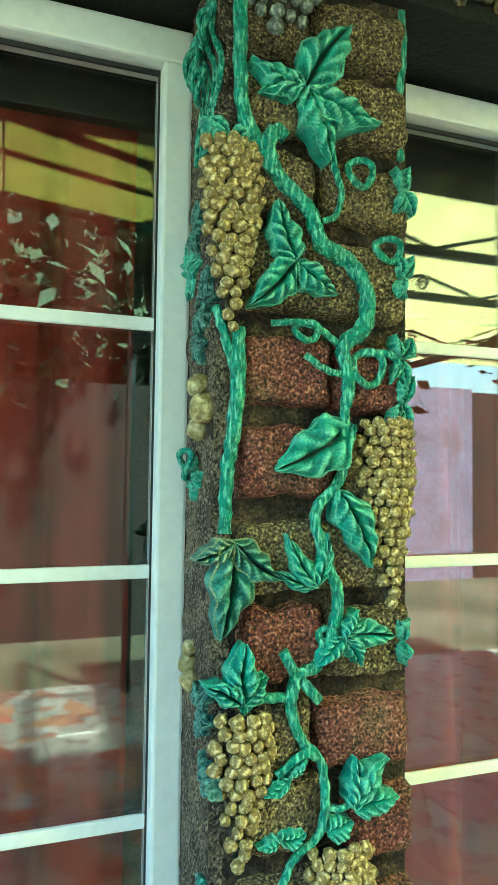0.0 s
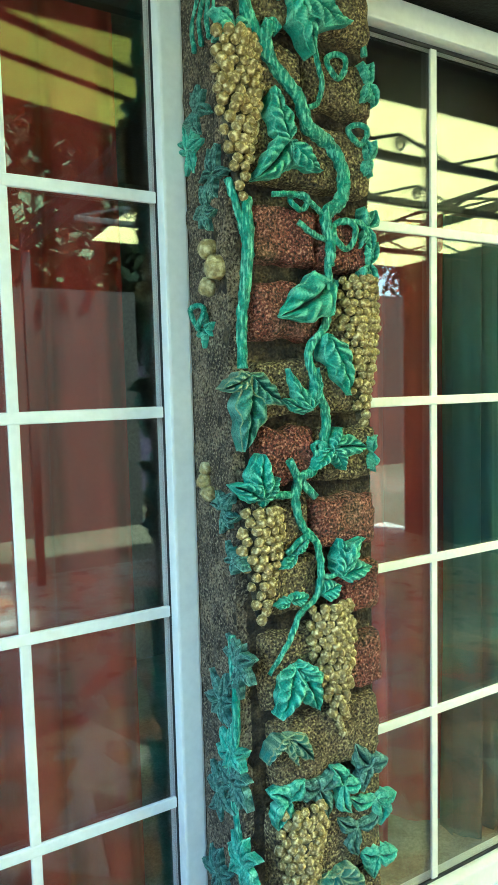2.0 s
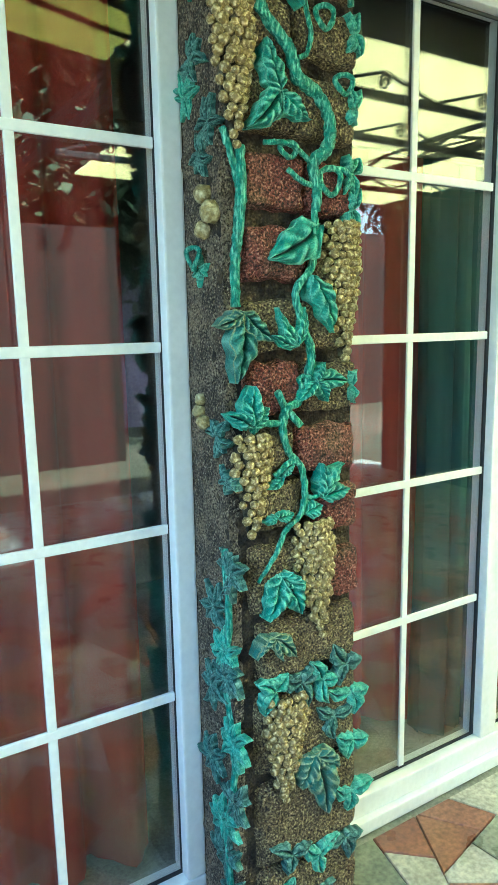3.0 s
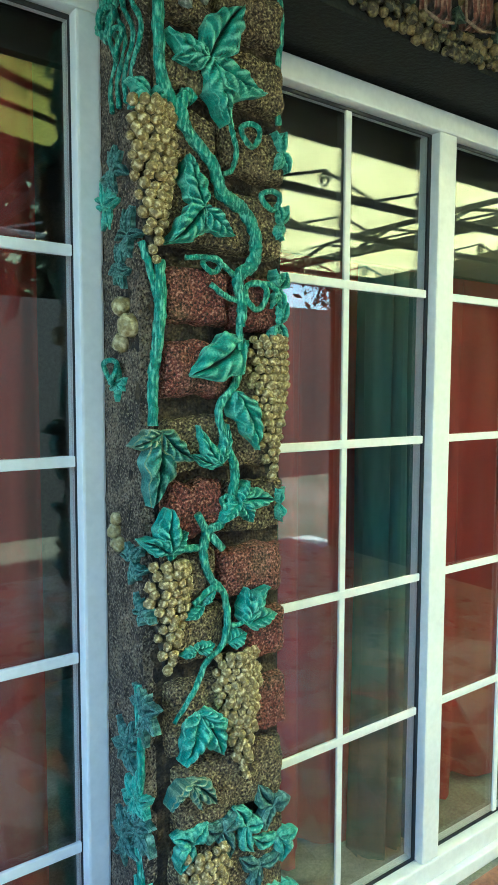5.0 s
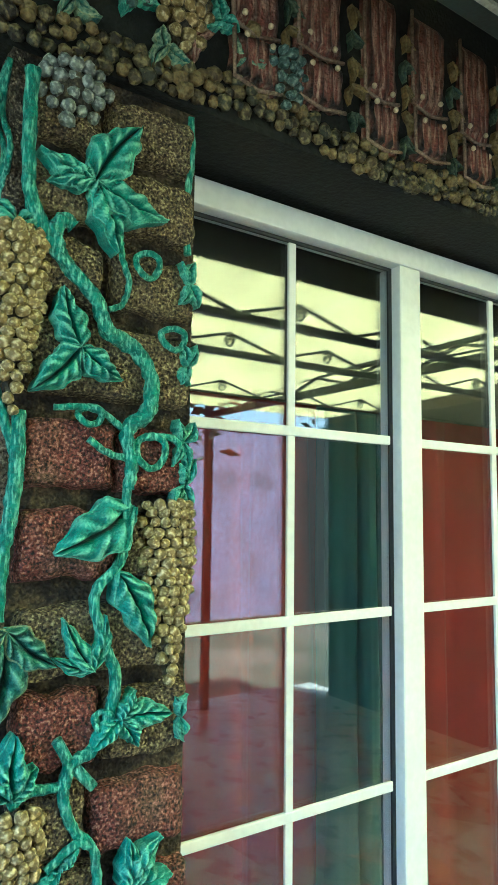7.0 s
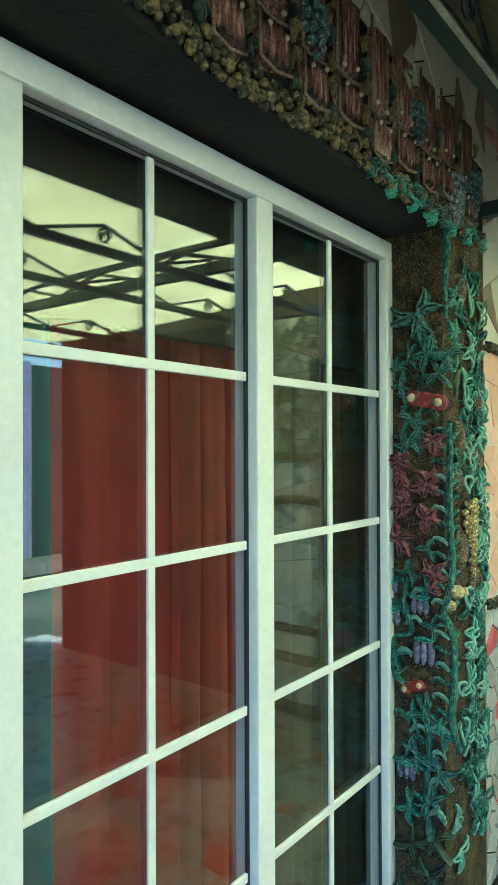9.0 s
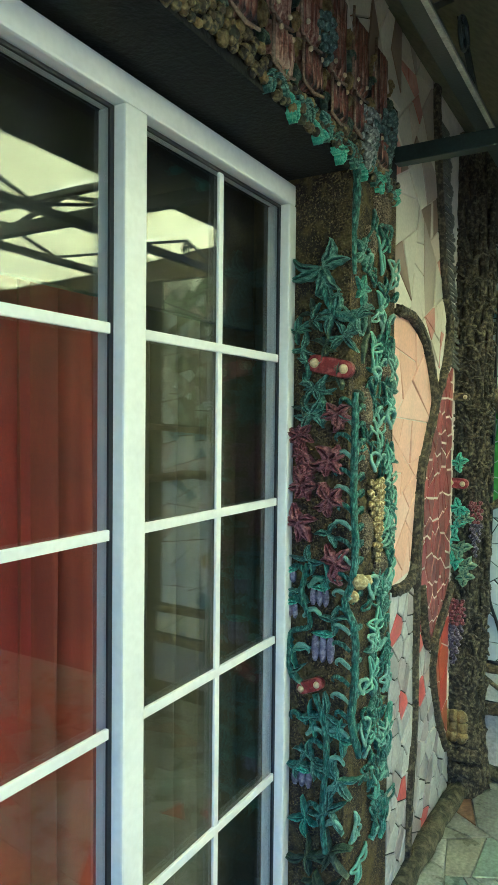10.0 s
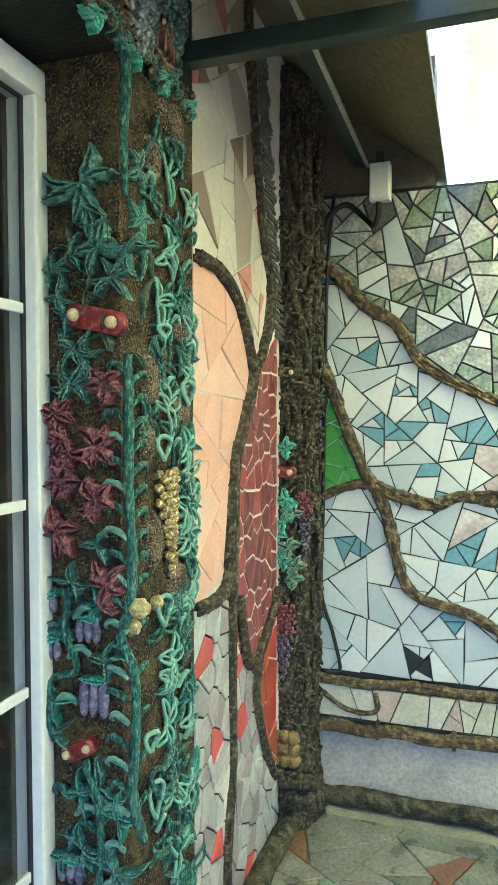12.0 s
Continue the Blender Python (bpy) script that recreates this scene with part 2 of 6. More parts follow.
M_LILAC = mat("lilac grey marble shards", (0.4, 0.36, 0.36), 0.35, palette=[(0.42, 0.40, 0.40), (0.50, 0.49, 0.47), (0.36, 0.31, 0.31), (0.46, 0.45, 0.44), (0.34, 0.30, 0.30), (0.55, 0.10, 0.09), (0.44, 0.43, 0.43), (0.40, 0.35, 0.35), (0.5, 0.5, 0.48), (0.38, 0.36, 0.36), (0.47, 0.46, 0.46)], scale=8, fine=90, bump=0.1, spread=0.2)
M_LEDGE = mat("cream green marble slabs", (0.45, 0.45, 0.34), 0.4, palette=[(0.62, 0.59, 0.44), (0.56, 0.55, 0.40), (0.52, 0.41, 0.33), (0.64, 0.60, 0.47)], scale=9, fine=90, bump=0.1, spread=0.2)
M_GREYPLASTER = mat("grey plaster with worn patches", (0.62, 0.555, 0.47), 0.8, other=(0.40, 0.365, 0.31), scale=5.0, fine=70, bump=0.4, spread=0.25)
M_MOSS = mat("mossy dark curb", (0.05, 0.05, 0.026), 0.9, other=(0.10, 0.088, 0.05), scale=14, fine=120, bump=1.0, bump_dist=0.012, spread=0.6, brush=(0.16, 0.14, 0.08))
M_PAVE = mat("polished grey green paving shards", (0.4, 0.36, 0.28), 0.3, palette=[(0.35, 0.36, 0.30), (0.27, 0.285, 0.235), (0.31, 0.325, 0.27), (0.29, 0.31, 0.25), (0.39, 0.39, 0.335), (0.27, 0.265, 0.20), (0.33, 0.34, 0.29), (0.21, 0.27, 0.22), (0.34, 0.32, 0.26), (0.30, 0.315, 0.26)], scale=7, fine=70, bump=0.15, spread=0.4, coord="World")
M_PAVE_WARM = mat("polished warm paving shards", (0.4, 0.36, 0.28), 0.3, palette=[(0.48, 0.44, 0.34), (0.26, 0.10, 0.06), (0.22, 0.24, 0.18), (0.36, 0.17, 0.09), (0.20, 0.22, 0.16), (0.50, 0.47, 0.38), (0.30, 0.13, 0.075), (0.28, 0.29, 0.22), (0.42, 0.24, 0.14), (0.20, 0.09, 0.055)], scale=7, fine=70, bump=0.15, spread=0.4, coord="World")
M_PAVE_RED = mat("bright red paving shard", (0.5, 0.06, 0.06), 0.3, scale=7, fine=70, bump=0.1, spread=0.2)
M_PAVE_BED = mat("grey green paving joint", (0.31, 0.31, 0.255), 0.7, scale=9, fine=120, bump=0.4, spread=0.3, coord="World")
M_STEEL = mat("dark green painted steel", (0.018, 0.03, 0.026), 0.4, scale=12, fine=120, bump=0.15, spread=0.3)
M_STEEL_PALE = mat("pale bare steel edge", (0.36, 0.35, 0.30), 0.5, scale=12, fine=120, bump=0.15, spread=0.3)
M_ROOF = mat("olive roof lining", (0.21, 0.205, 0.125), 0.7, other=(0.15, 0.15, 0.085), scale=2.0, fine=40, bump=0.1, spread=0.3)
M_CANOPY = fabric_material("cream canopy cloth", (0.88, 0.83, 0.53), 0.72)
M_CURTAIN_RED = mat("red curtain cloth", (0.33, 0.025, 0.016), 0.8, scale=4, fine=300, bump=0.2, spread=0.2)
M_CURTAIN_ORANGE = mat("rust red curtain cloth", (0.35, 0.052, 0.022), 0.8, scale=4, fine=300, bump=0.2, spread=0.2)
M_CURTAIN_TEAL = mat("dark teal curtain cloth", (0.020, 0.105, 0.105), 0.8, scale=4, fine=300, bump=0.2, spread=0.2)
M_CURTAIN_OLIVE = mat("olive tan curtain cloth", (0.11, 0.095, 0.045), 0.8, scale=4, fine=300, bump=0.2, spread=0.25)
M_DARK_BOARD = mat("black brown board", (0.012, 0.010, 0.008), 0.6, scale=6, fine=90, bump=0.2)
M_ROOM = mat("dim room paint", (0.25, 0.2, 0.16), 0.8, scale=2, fine=60, bump=0.1)
# The dark mottles in this colour stand in for tree shadow on the wall.
M_LILACWALL = mat("lilac painted garden wall", (0.28, 0.23, 0.34), 0.8, other=(0.12, 0.10, 0.13), scale=1.6, fine=12, bump=0.3, spread=0.5)
M_FOLIAGE = mat("tree foliage", (0.04, 0.07, 0.025), 0.8, palette=[(0.04, 0.07, 0.025), (0.03, 0.055, 0.02), (0.05, 0.085, 0.03)], island=True, scale=3, fine=40, bump=0)
M_TRUNK = mat("grey brown trunk bark", (0.10, 0.075, 0.05), 0.9, scale=8, fine=70, bump=0.8, bump_dist=0.02)
M_GRASS = mat("garden ground", (0.05, 0.058, 0.026), 0.9, other=(0.085, 0.072, 0.045), scale=0.8, fine=14, bump=0.5, spread=0.35)
M_BOX = mat("white plastic lamp box", (0.72, 0.72, 0.66), 0.4, scale=8, fine=90, bump=0.05, spread=0.1)
M_CABLE = mat("black cable", (0.012, 0.013, 0.012), 0.5, bump=0)
M_SHADOWGAP = mat("dark brown filler", (0.12, 0.1, 0.07), 0.9, scale=5, fine=60, bump=0.4, coord="World")
M_RIB = mat("pale grey rib paint", (0.20, 0.20, 0.17), 0.6, other=(0.10, 0.10, 0.085), scale=30, fine=170, bump=0.8, bump_dist=0.006, spread=0.5)
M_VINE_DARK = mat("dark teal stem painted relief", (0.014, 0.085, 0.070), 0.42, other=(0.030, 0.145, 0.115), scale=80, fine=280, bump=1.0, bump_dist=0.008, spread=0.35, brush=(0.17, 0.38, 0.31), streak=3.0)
M_SALMON = mat("salmon red marble shard", (0.52, 0.19, 0.15), 0.35, other=(0.58, 0.30, 0.24), scale=9, fine=90, bump=0.1, spread=0.15)
M_PLANK_EDGE = mat("pale worn plank edge", (0.42, 0.30, 0.20), 0.6, other=(0.20, 0.12, 0.075), scale=30, fine=170, bump=0.8, bump_dist=0.006, spread=0.5)
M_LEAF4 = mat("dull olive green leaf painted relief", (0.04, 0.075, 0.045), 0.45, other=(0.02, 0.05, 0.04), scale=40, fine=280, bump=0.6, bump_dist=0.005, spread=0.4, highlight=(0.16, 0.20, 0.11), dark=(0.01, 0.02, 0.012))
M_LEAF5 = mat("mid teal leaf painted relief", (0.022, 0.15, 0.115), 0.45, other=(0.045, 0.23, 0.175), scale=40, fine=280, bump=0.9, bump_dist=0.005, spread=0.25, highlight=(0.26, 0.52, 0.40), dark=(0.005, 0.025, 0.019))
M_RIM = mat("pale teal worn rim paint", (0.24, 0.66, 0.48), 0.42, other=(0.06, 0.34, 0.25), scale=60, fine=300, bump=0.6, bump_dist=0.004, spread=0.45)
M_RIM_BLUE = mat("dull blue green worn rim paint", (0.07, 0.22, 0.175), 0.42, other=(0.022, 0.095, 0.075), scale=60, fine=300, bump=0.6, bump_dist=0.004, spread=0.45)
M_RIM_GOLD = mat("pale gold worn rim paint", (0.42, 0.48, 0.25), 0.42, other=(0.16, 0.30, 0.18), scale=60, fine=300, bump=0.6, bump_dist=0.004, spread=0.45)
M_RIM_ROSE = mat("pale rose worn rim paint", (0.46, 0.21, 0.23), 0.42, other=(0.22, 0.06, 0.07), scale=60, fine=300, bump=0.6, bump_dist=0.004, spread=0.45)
M_CANOPY_OLIVE = fabric_material("olive canopy cloth", (0.60, 0.58, 0.25), 0.45)
M_SIDE = mat("rough grey brown render on the pillar side", (0.17, 0.125, 0.085), 0.9, other=(0.26, 0.19, 0.12), scale=16, fine=200, bump=1.0, bump_dist=0.014, spread=0.5, speckle=(0.42, 0.33, 0.21), coord="World", pits=120)
M_PAVE_REST = mat("mixed paving shards", (0.4, 0.36, 0.28), 0.3, palette=[(0.24, 0.235, 0.20), (0.18, 0.10, 0.07), (0.16, 0.17, 0.145), (0.19, 0.195, 0.17), (0.24, 0.075, 0.05), (0.27, 0.265, 0.23), (0.17, 0.18, 0.15), (0.20, 0.205, 0.175), (0.21, 0.12, 0.07)], island=True, scale=7, fine=70, bump=0.15, spread=0.4, coord="World")

# ---- building helpers ----
def empty(name, place=(0, 0, 0)):
    ob = new(name)
    ob.location = place
    return ob


def mesh_of(name, bm, material, smooth=False):
    me = bpy.data.meshes.new(name)
    bm.to_mesh(me)
    bm.free()
    me.materials.append(material)
    if smooth:
        me.polygons.foreach_set("use_smooth", [True] * len(me.polygons))
    return me


def part(name, bm, material, parent, label="", smooth=False):
    ob = new(name, mesh_of(name, bm, material, smooth))
    ob.parent = parent
    if parent is not None:
        ob.matrix_parent_inverse = Matrix.Translation(-parent.location)
    return tagged(ob, label)


def put_box(bm, x0, x1, y0, y1, z0, z1, bevel=0.0, m=None):
    vs = [bm.verts.new((x, y, z)) for x in (x0, x1) for y in (y0, y1) for z in (z0, z1)]
    fs = [bm.faces.new([vs[i] for i in q]) for q in ((0, 1, 3, 2), (4, 6, 7, 5), (0, 4, 5, 1), (2, 3, 7, 6), (0, 2, 6, 4), (1, 5, 7, 3))]
    if bevel:
        es = {e for f in fs for e in f.edges}
        bmesh.ops.bevel(bm, geom=list(es), offset=bevel, segments=2, affect="EDGES", profile=0.6)
    if m is not None:
        bm.transform(m)
    return bm


def box(x0, x1, y0, y1, z0, z1, bevel=0.0):
    return put_box(bmesh.new(), x0, x1, y0, y1, z0, z1, bevel)


def structure(name, bm, material, label, category="wall", parent=None):
    ob = part(name, bm, material, parent)
    return tagged(ob, label, category, kind="structure")


def smooth_path(points, steps):
    """Points along a Catmull-Rom curve through the given ones."""
    p = [Vector(q) for q in points]
    p = [2 * p[0] - p[1]] + p + [2 * p[-1] - p[-2]]
    out = []
    for i in range(1, len(p) - 2):
        a, b, c, d = p[i - 1:i + 3]
        for k in range(steps):
            t = k / steps
            out.append(0.5 * (2 * b + (c - a) * t + (2 * a - 5 * b + 4 * c - d) * t * t + (3 * b - a - 3 * c + d) * t ** 3))
    return out + [p[-2]]


def put_tube(bm, points, radius, steps=5, sides=7, rough=0.0, taper=1.0, seed=0, twist=0.0):
    """A round, slightly knobbly rod along a curve; radius is one number or one for each point."""
    pts = smooth_path(points, steps) if len(points) > 2 else [Vector(q) for q in points]
    n = len(pts)
    rings, side = [], None
    for i, p in enumerate(pts):
        d = (pts[min(i + 1, n - 1)] - pts[max(i - 1, 0)]).normalized()
        if side is None:
            side = d.orthogonal().normalized()
        side = (side - d * side.dot(d)).normalized()
        up = d.cross(side)
        f = i / max(1, n - 1)
        if isinstance(radius, (list, tuple)):
            k = f * (len(radius) - 1)
            j = min(int(k), len(radius) - 2)
            r = radius[j] + (radius[j + 1] - radius[j]) * (k - j)
        else:
            r = radius * (1 + (taper - 1) * f)
        ring = []
        for s in range(sides):
            a = 2 * math.pi * s / sides
            q = r * (1 + rough * noise.noise(Vector((p.x * 60 + seed, p.z * 60 + s * 1.7, p.y * 60 + i * 0.4))))
            q *= 1 + twist * math.sin(3 * a + i * 0.9)
            ring.append(bm.verts.new(p + (side * math.cos(a) + up * math.sin(a)) * q))
        rings.append(ring)
    for a, b in zip(rings, rings[1:]):
        for s in range(sides):
            bm.faces.new((a[s], a[(s + 1) % sides], b[(s + 1) % sides], b[s]))
    bm.faces.new(rings[0][::-1]), bm.faces.new(rings[-1])
    return bm


def tube(points, radius, **kw):
    return put_tube(bmesh.new(), points, radius, **kw)


def put_ball(bm, c, r, seg=8, rings=6, squash=(1, 1, 1), lump=0.0):
    res = bmesh.ops.create_uvsphere(bm, u_segments=seg, v_segments=rings, radius=1.0)
    c = Vector(c)
    for v in res["verts"]:
        k = 1 + lump * noise.noise(v.co * 1.7 + c * 31)
        v.co = c + Vector((v.co.x * squash[0], v.co.y * squash[1], v.co.z * squash[2])) * r * k
    return bm


def cells(points, lo, hi, gap):
    """Irregular convex pieces round the given 2D points inside a rectangle, parted by joints of the given width."""
    pts = np.array(points)
    out = []
    for i, p in enumerate(pts):
        poly = [(lo[0], lo[1]), (hi[0], lo[1]), (hi[0], hi[1]), (lo[0], hi[1])]
        order = np.argsort(((pts - p) ** 2).sum(1))[1:22]
        for j in order:
            q = pts[j]
            d = q - p
            ln = math.hypot(*d)
            nx, ny = d / ln
            c = ((p + q) / 2) @ np.array((nx, ny)) - gap / 2
            nxt = []
            for a, b in zip(poly, poly[1:] + poly[:1]):
                sa, sb = a[0] * nx + a[1] * ny - c, b[0] * nx + b[1] * ny - c
                if sa <= 0:
                    nxt.append(a)
                if sa * sb < 0:
                    t = sa / (sa - sb)
                    nxt.append((a[0] + (b[0] - a[0]) * t, a[1] + (b[1] - a[1]) * t))
            poly = nxt
            if len(poly) < 3:
                break
        if len(poly) >= 3:
            out.append((tuple(p), poly))
    return out


def scatter(rng, lo, hi, size, jitter=0.45, stretch=1.0):
    """Points on a jittered grid in a rectangle; stretch: how much taller than wide its cells are."""
    pts, row = [], 0
    y = lo[1] - size * stretch / 2
    while y < hi[1] + size * stretch:
        x = lo[0] - size / 2 + (size / 2 if row % 2 else 0)
        while x < hi[0] + size:
            pts.append((x + rng.uniform(-jitter, jitter) * size, y + rng.uniform(-jitter, jitter) * size * stretch))
            x += size
        y += size * stretch
        row += 1
    return [p for p in pts if lo[0] < p[0] < hi[0] and lo[1] < p[1] < hi[1]]


def cuts(lo, hi, area, gap, rng, skew=0.9):
    """Angular broken pieces: a rectangle split again and again by slanting lines, each piece drawn in by half the joint."""
    def split(poly, p, d):
        sides = ([], [])
        for a, b in zip(poly, poly[1:] + poly[:1]):
            sa, sb = (a[0] - p[0]) * d[1] - (a[1] - p[1]) * d[0], (b[0] - p[0]) * d[1] - (b[1] - p[1]) * d[0]
            sides[0 if sa >= 0 else 1].append(a)
            if sa * sb < 0:
                t = sa / (sa - sb)
                q = (a[0] + (b[0] - a[0]) * t, a[1] + (b[1] - a[1]) * t)
                sides[0].append(q), sides[1].append(q)
        return sides

    def size(p):
        return abs(sum(a[0] * b[1] - b[0] * a[1] for a, b in zip(p, p[1:] + p[:1]))) / 2

    todo, done = [[(lo[0], lo[1]), (hi[0], lo[1]), (hi[0], hi[1]), (lo[0], hi[1])]], []
    while todo:
        poly = todo.pop()
        if size(poly) < area * rng.uniform(0.35, 1.75) ** 1.8:
            done.append(poly)
            continue
        ws = [rng.random() + 0.8 for _ in poly]
        p = tuple(sum(w * q[k] for w, q in zip(ws, poly)) / sum(ws) for k in (0, 1))
        far = max(((q, r) for q in poly for r in poly), key=lambda g: (g[0][0] - g[1][0]) ** 2 + (g[0][1] - g[1][1]) ** 2)
        a = math.atan2(far[1][1] - far[0][1], far[1][0] - far[0][0]) + math.pi / 2 + rng.uniform(-0.62, 0.62) * skew
        todo += [q for q in split(poly, p, (math.cos(a), math.sin(a))) if len(q) >= 3]
    out = []
    for poly in done:
        c = (sum(q[0] for q in poly) / len(poly), sum(q[1] for q in poly) / len(poly))
        small = poly
        for a, b in zip(poly, poly[1:] + poly[:1]):
            ln = math.hypot(b[0] - a[0], b[1] - a[1])
            if ln < 1e-5:
                continue
            n = (-(b[1] - a[1]) / ln, (b[0] - a[0]) / ln)
            if (c[0] - a[0]) * n[0] + (c[1] - a[1]) * n[1] < 0:
                n = (-n[0], -n[1])
            p = (a[0] + n[0] * gap / 2, a[1] + n[1] * gap / 2)
            s0, s1 = split(small, p, (n[1], -n[0]))
            keep = s0 if s0 and any((q[0] - p[0]) * n[0] + (q[1] - p[1]) * n[1] > 1e-6 for q in s0) else s1
            small = keep
            if len(small) < 3:
                break
        if len(small) >= 3 and size(small) > 0.0001:
            out.append(((sum(q[0] for q in small) / len(small), sum(q[1] for q in small) / len(small)), small))
    return out


def put_slab(bm, poly, place, thick, chamfer=0.0025):
    """A flat piece with chamfered rim: poly in 2D, place maps (u, v, height) to the world."""
    cx, cy = sum(p[0] for p in poly) / len(poly), sum(p[1] for p in poly) / len(poly)

    def inset(p):
        d = math.hypot(p[0] - cx, p[1] - cy) or 1
        k = max(0.3, 1 - chamfer * 1.6 / d)
        return cx + (p[0] - cx) * k, cy + (p[1] - cy) * k
    low = [bm.verts.new(place(*p, 0)) for p in poly]
    mid = [bm.verts.new(place(*p, thick - chamfer)) for p in poly]
    top = [bm.verts.new(place(*inset(p), thick)) for p in poly]
    n = len(poly)
    for a, b in ((low, mid), (mid, top)):
        for i in range(n):
            bm.faces.new((a[i], a[(i + 1) % n], b[(i + 1) % n], b[i]))
    bm.faces.new(top)
    bmesh.ops.recalc_face_normals(bm, faces=bm.faces)
    return bm


# ---- large structure ----
FRONT, GLASS_Y, FAR_X = 1.075, 1.30, 4.46
QX0, QX1 = 2.955, 3.345


def facade_wall(name, x0, x1, z0, z1, material, label, y0=FRONT + 0.012, y1=1.36):
    return structure(name, box(x0, x1, y0, y1, z0, z1), material, label)


wall_pillar = facade_wall("wall_pillar_1", 0.425, 0.752, 0, 2.372, M_MORTAR, "relief-covered pillar between two white windows", y0=FRONT + 0.034)
wall_pillar_b = facade_wall("wall_pillar_2", QX0, QX1, 0, 2.372, M_PLASTER, "dark pillar covered in painted plant relief")
wall_pillar_c = facade_wall("wall_pillar_3", -1.75, -1.42, 0, 2.372, M_PLASTER, "dark plain relief pillar at the end of the windows")
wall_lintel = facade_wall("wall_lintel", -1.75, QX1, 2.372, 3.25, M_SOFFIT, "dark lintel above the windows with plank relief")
wall_mosaic = facade_wall("wall_mosaic", QX1, FAR_X, 0, 3.25, M_GROUT_PALE, "wall faced with marble shard mosaic", y0=1.092)
wall_far = structure("wall_far", box(FAR_X, FAR_X + 0.2, -2.4, 1.36, 0, 2.50), M_GROUT_DARK, "side wall faced with white tile shards")
# Added panel: stands for the dark band under the eave and hides sky.
structure("wall_far_top", box(FAR_X, FAR_X + 0.2, 0.545, 1.36, 2.504, 3.0), M_SHADOWGAP, "dark panel added above the side wall to close the sky gap")
# Unseen strip, added to keep a patch of sky out of the pane reflections.
structure("wall_far_cap", box(FAR_X, FAR_X + 0.2, -2.4, 0.235, 2.504, 2.66), M_SHADOWGAP, "unseen dark strip added on the side wall to block mirrored sky")
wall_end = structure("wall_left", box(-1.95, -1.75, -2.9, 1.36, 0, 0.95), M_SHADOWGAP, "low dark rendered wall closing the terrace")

# Unseen slab, added to stop sun slipping between eave and canopy.
structure("roof", box(-2.05, FAR_X + 0.2, 0.60, 3.5, 3.254, 3.33), M_SHADOWGAP, "unseen dark slab added over the house to block the sun", "roof")

# room behind the glass
structure("wall_room_back", box(-1.95, 3.6, 3.4, 3.5, 0, 2.6), M_ROOM, "dim back wall of the room")
structure("wall_room_left", box(-2.05, -1.95, 1.36, 3.5, 0, 2.6), M_ROOM, "dim side wall of the room")
structure("wall_room_right", box(3.6, 3.7, 1.36, 3.5, 0, 2.6), M_ROOM, "dim side wall of the room")
structure("ceiling", box(-1.95, 3.6, 1.36, 3.4, 2.5, 2.6), M_ROOM, "dim ceiling of the room", "ceiling")
structure("floor_room", box(-1.95, 3.6, 1.36, 3.4, -0.04, 0.02), M_PAVE_BED, "dark floor of the room", "floor")


def window(name, spans, bars, x0, x1, label, seal=0.012):
    """White plastic glazing: outer frame, posts, a sash with gasket round each pane, and thin bars on the glass."""
    win = tagged(empty(name, ((x0 + x1) / 2, GLASS_Y, 0.04)), label, "window", kind="structure")
    z0, z1 = 0.045, 2.352
    gz0, gz1 = 0.115, 2.288
    part("window_frame", box(x0, x1, 1.262, 1.335, gz1 + 0.004, z1, 0.006), M_PVC, win)
    part("window_frame", box(x0, x1, 1.258, 1.335, z0, gz0 - 0.004, 0.006), M_PVC, win)
    part("window_sill", box(x0, x1, 1.240, 1.335, 0.0, z0 - 0.002, 0.004), M_PVC, win, "white plastic threshold on the paving")
    edges = [(x0, spans[0][0])] + [(a[1], b[0]) for a, b in zip(spans, spans[1:])] + [(spans[-1][1], x1)]
    for a, b in edges:
        part("post", box(a, b, 1.260, 1.335, gz0 - 0.003, gz1 + 0.003, 0.006), M_PVC, win)
    for (a, b), bar in zip(spans, bars):
        pane = part("pane", box(a + 0.004, b - 0.004, GLASS_Y - 0.004, GLASS_Y + 0.004, gz0, gz1), M_GLASS, win, "clear reflecting window glass")
        pane.visible_shadow = False
        gk = bmesh.new()
        for q in ((a, a + 0.009, gz0, gz1), (b - seal, b, gz0, gz1), (a + 0.009, b - seal, gz0, gz0 + 0.008), (a + 0.009, b - seal, gz1 - 0.008, gz1)):
            put_box(gk, q[0], q[1], GLASS_Y - 0.010, GLASS_Y - 0.0042, q[2], q[3])
        part("gasket", gk, M_GASKET, win, "black rubber gasket")
        part("glazing_bar", box(bar - 0.0105, bar + 0.0105, GLASS_Y - 0.013, GLASS_Y - 0.0045, gz0 + 0.009, gz1 - 0.009, 0.003), M_PVC, win)
        for z in (0.597, 1.010, 1.420, 1.840):
            part("glazing_bar", box(a + 0.010, b - seal - 0.001, GLASS_Y - 0.0145, GLASS_Y - 0.0048, z - 0.0115, z + 0.0115, 0.003), M_PVC, win)
    return win


window_1 = window("window_1", [(-1.36, -0.80), (-0.745, -0.28), (-0.225, 0.372)], [-1.08, -0.51, 0.077], -1.42, 0.4235, "white plastic glazed door front with thin bars", seal=0.003)
window_2 = window("window_2", [(0.795, 1.442), (1.518, 2.188), (2.258, 2.912)], [1.116, 1.848, 2.587], 0.753, QX0, "white plastic three-part glazed front with thin bars")


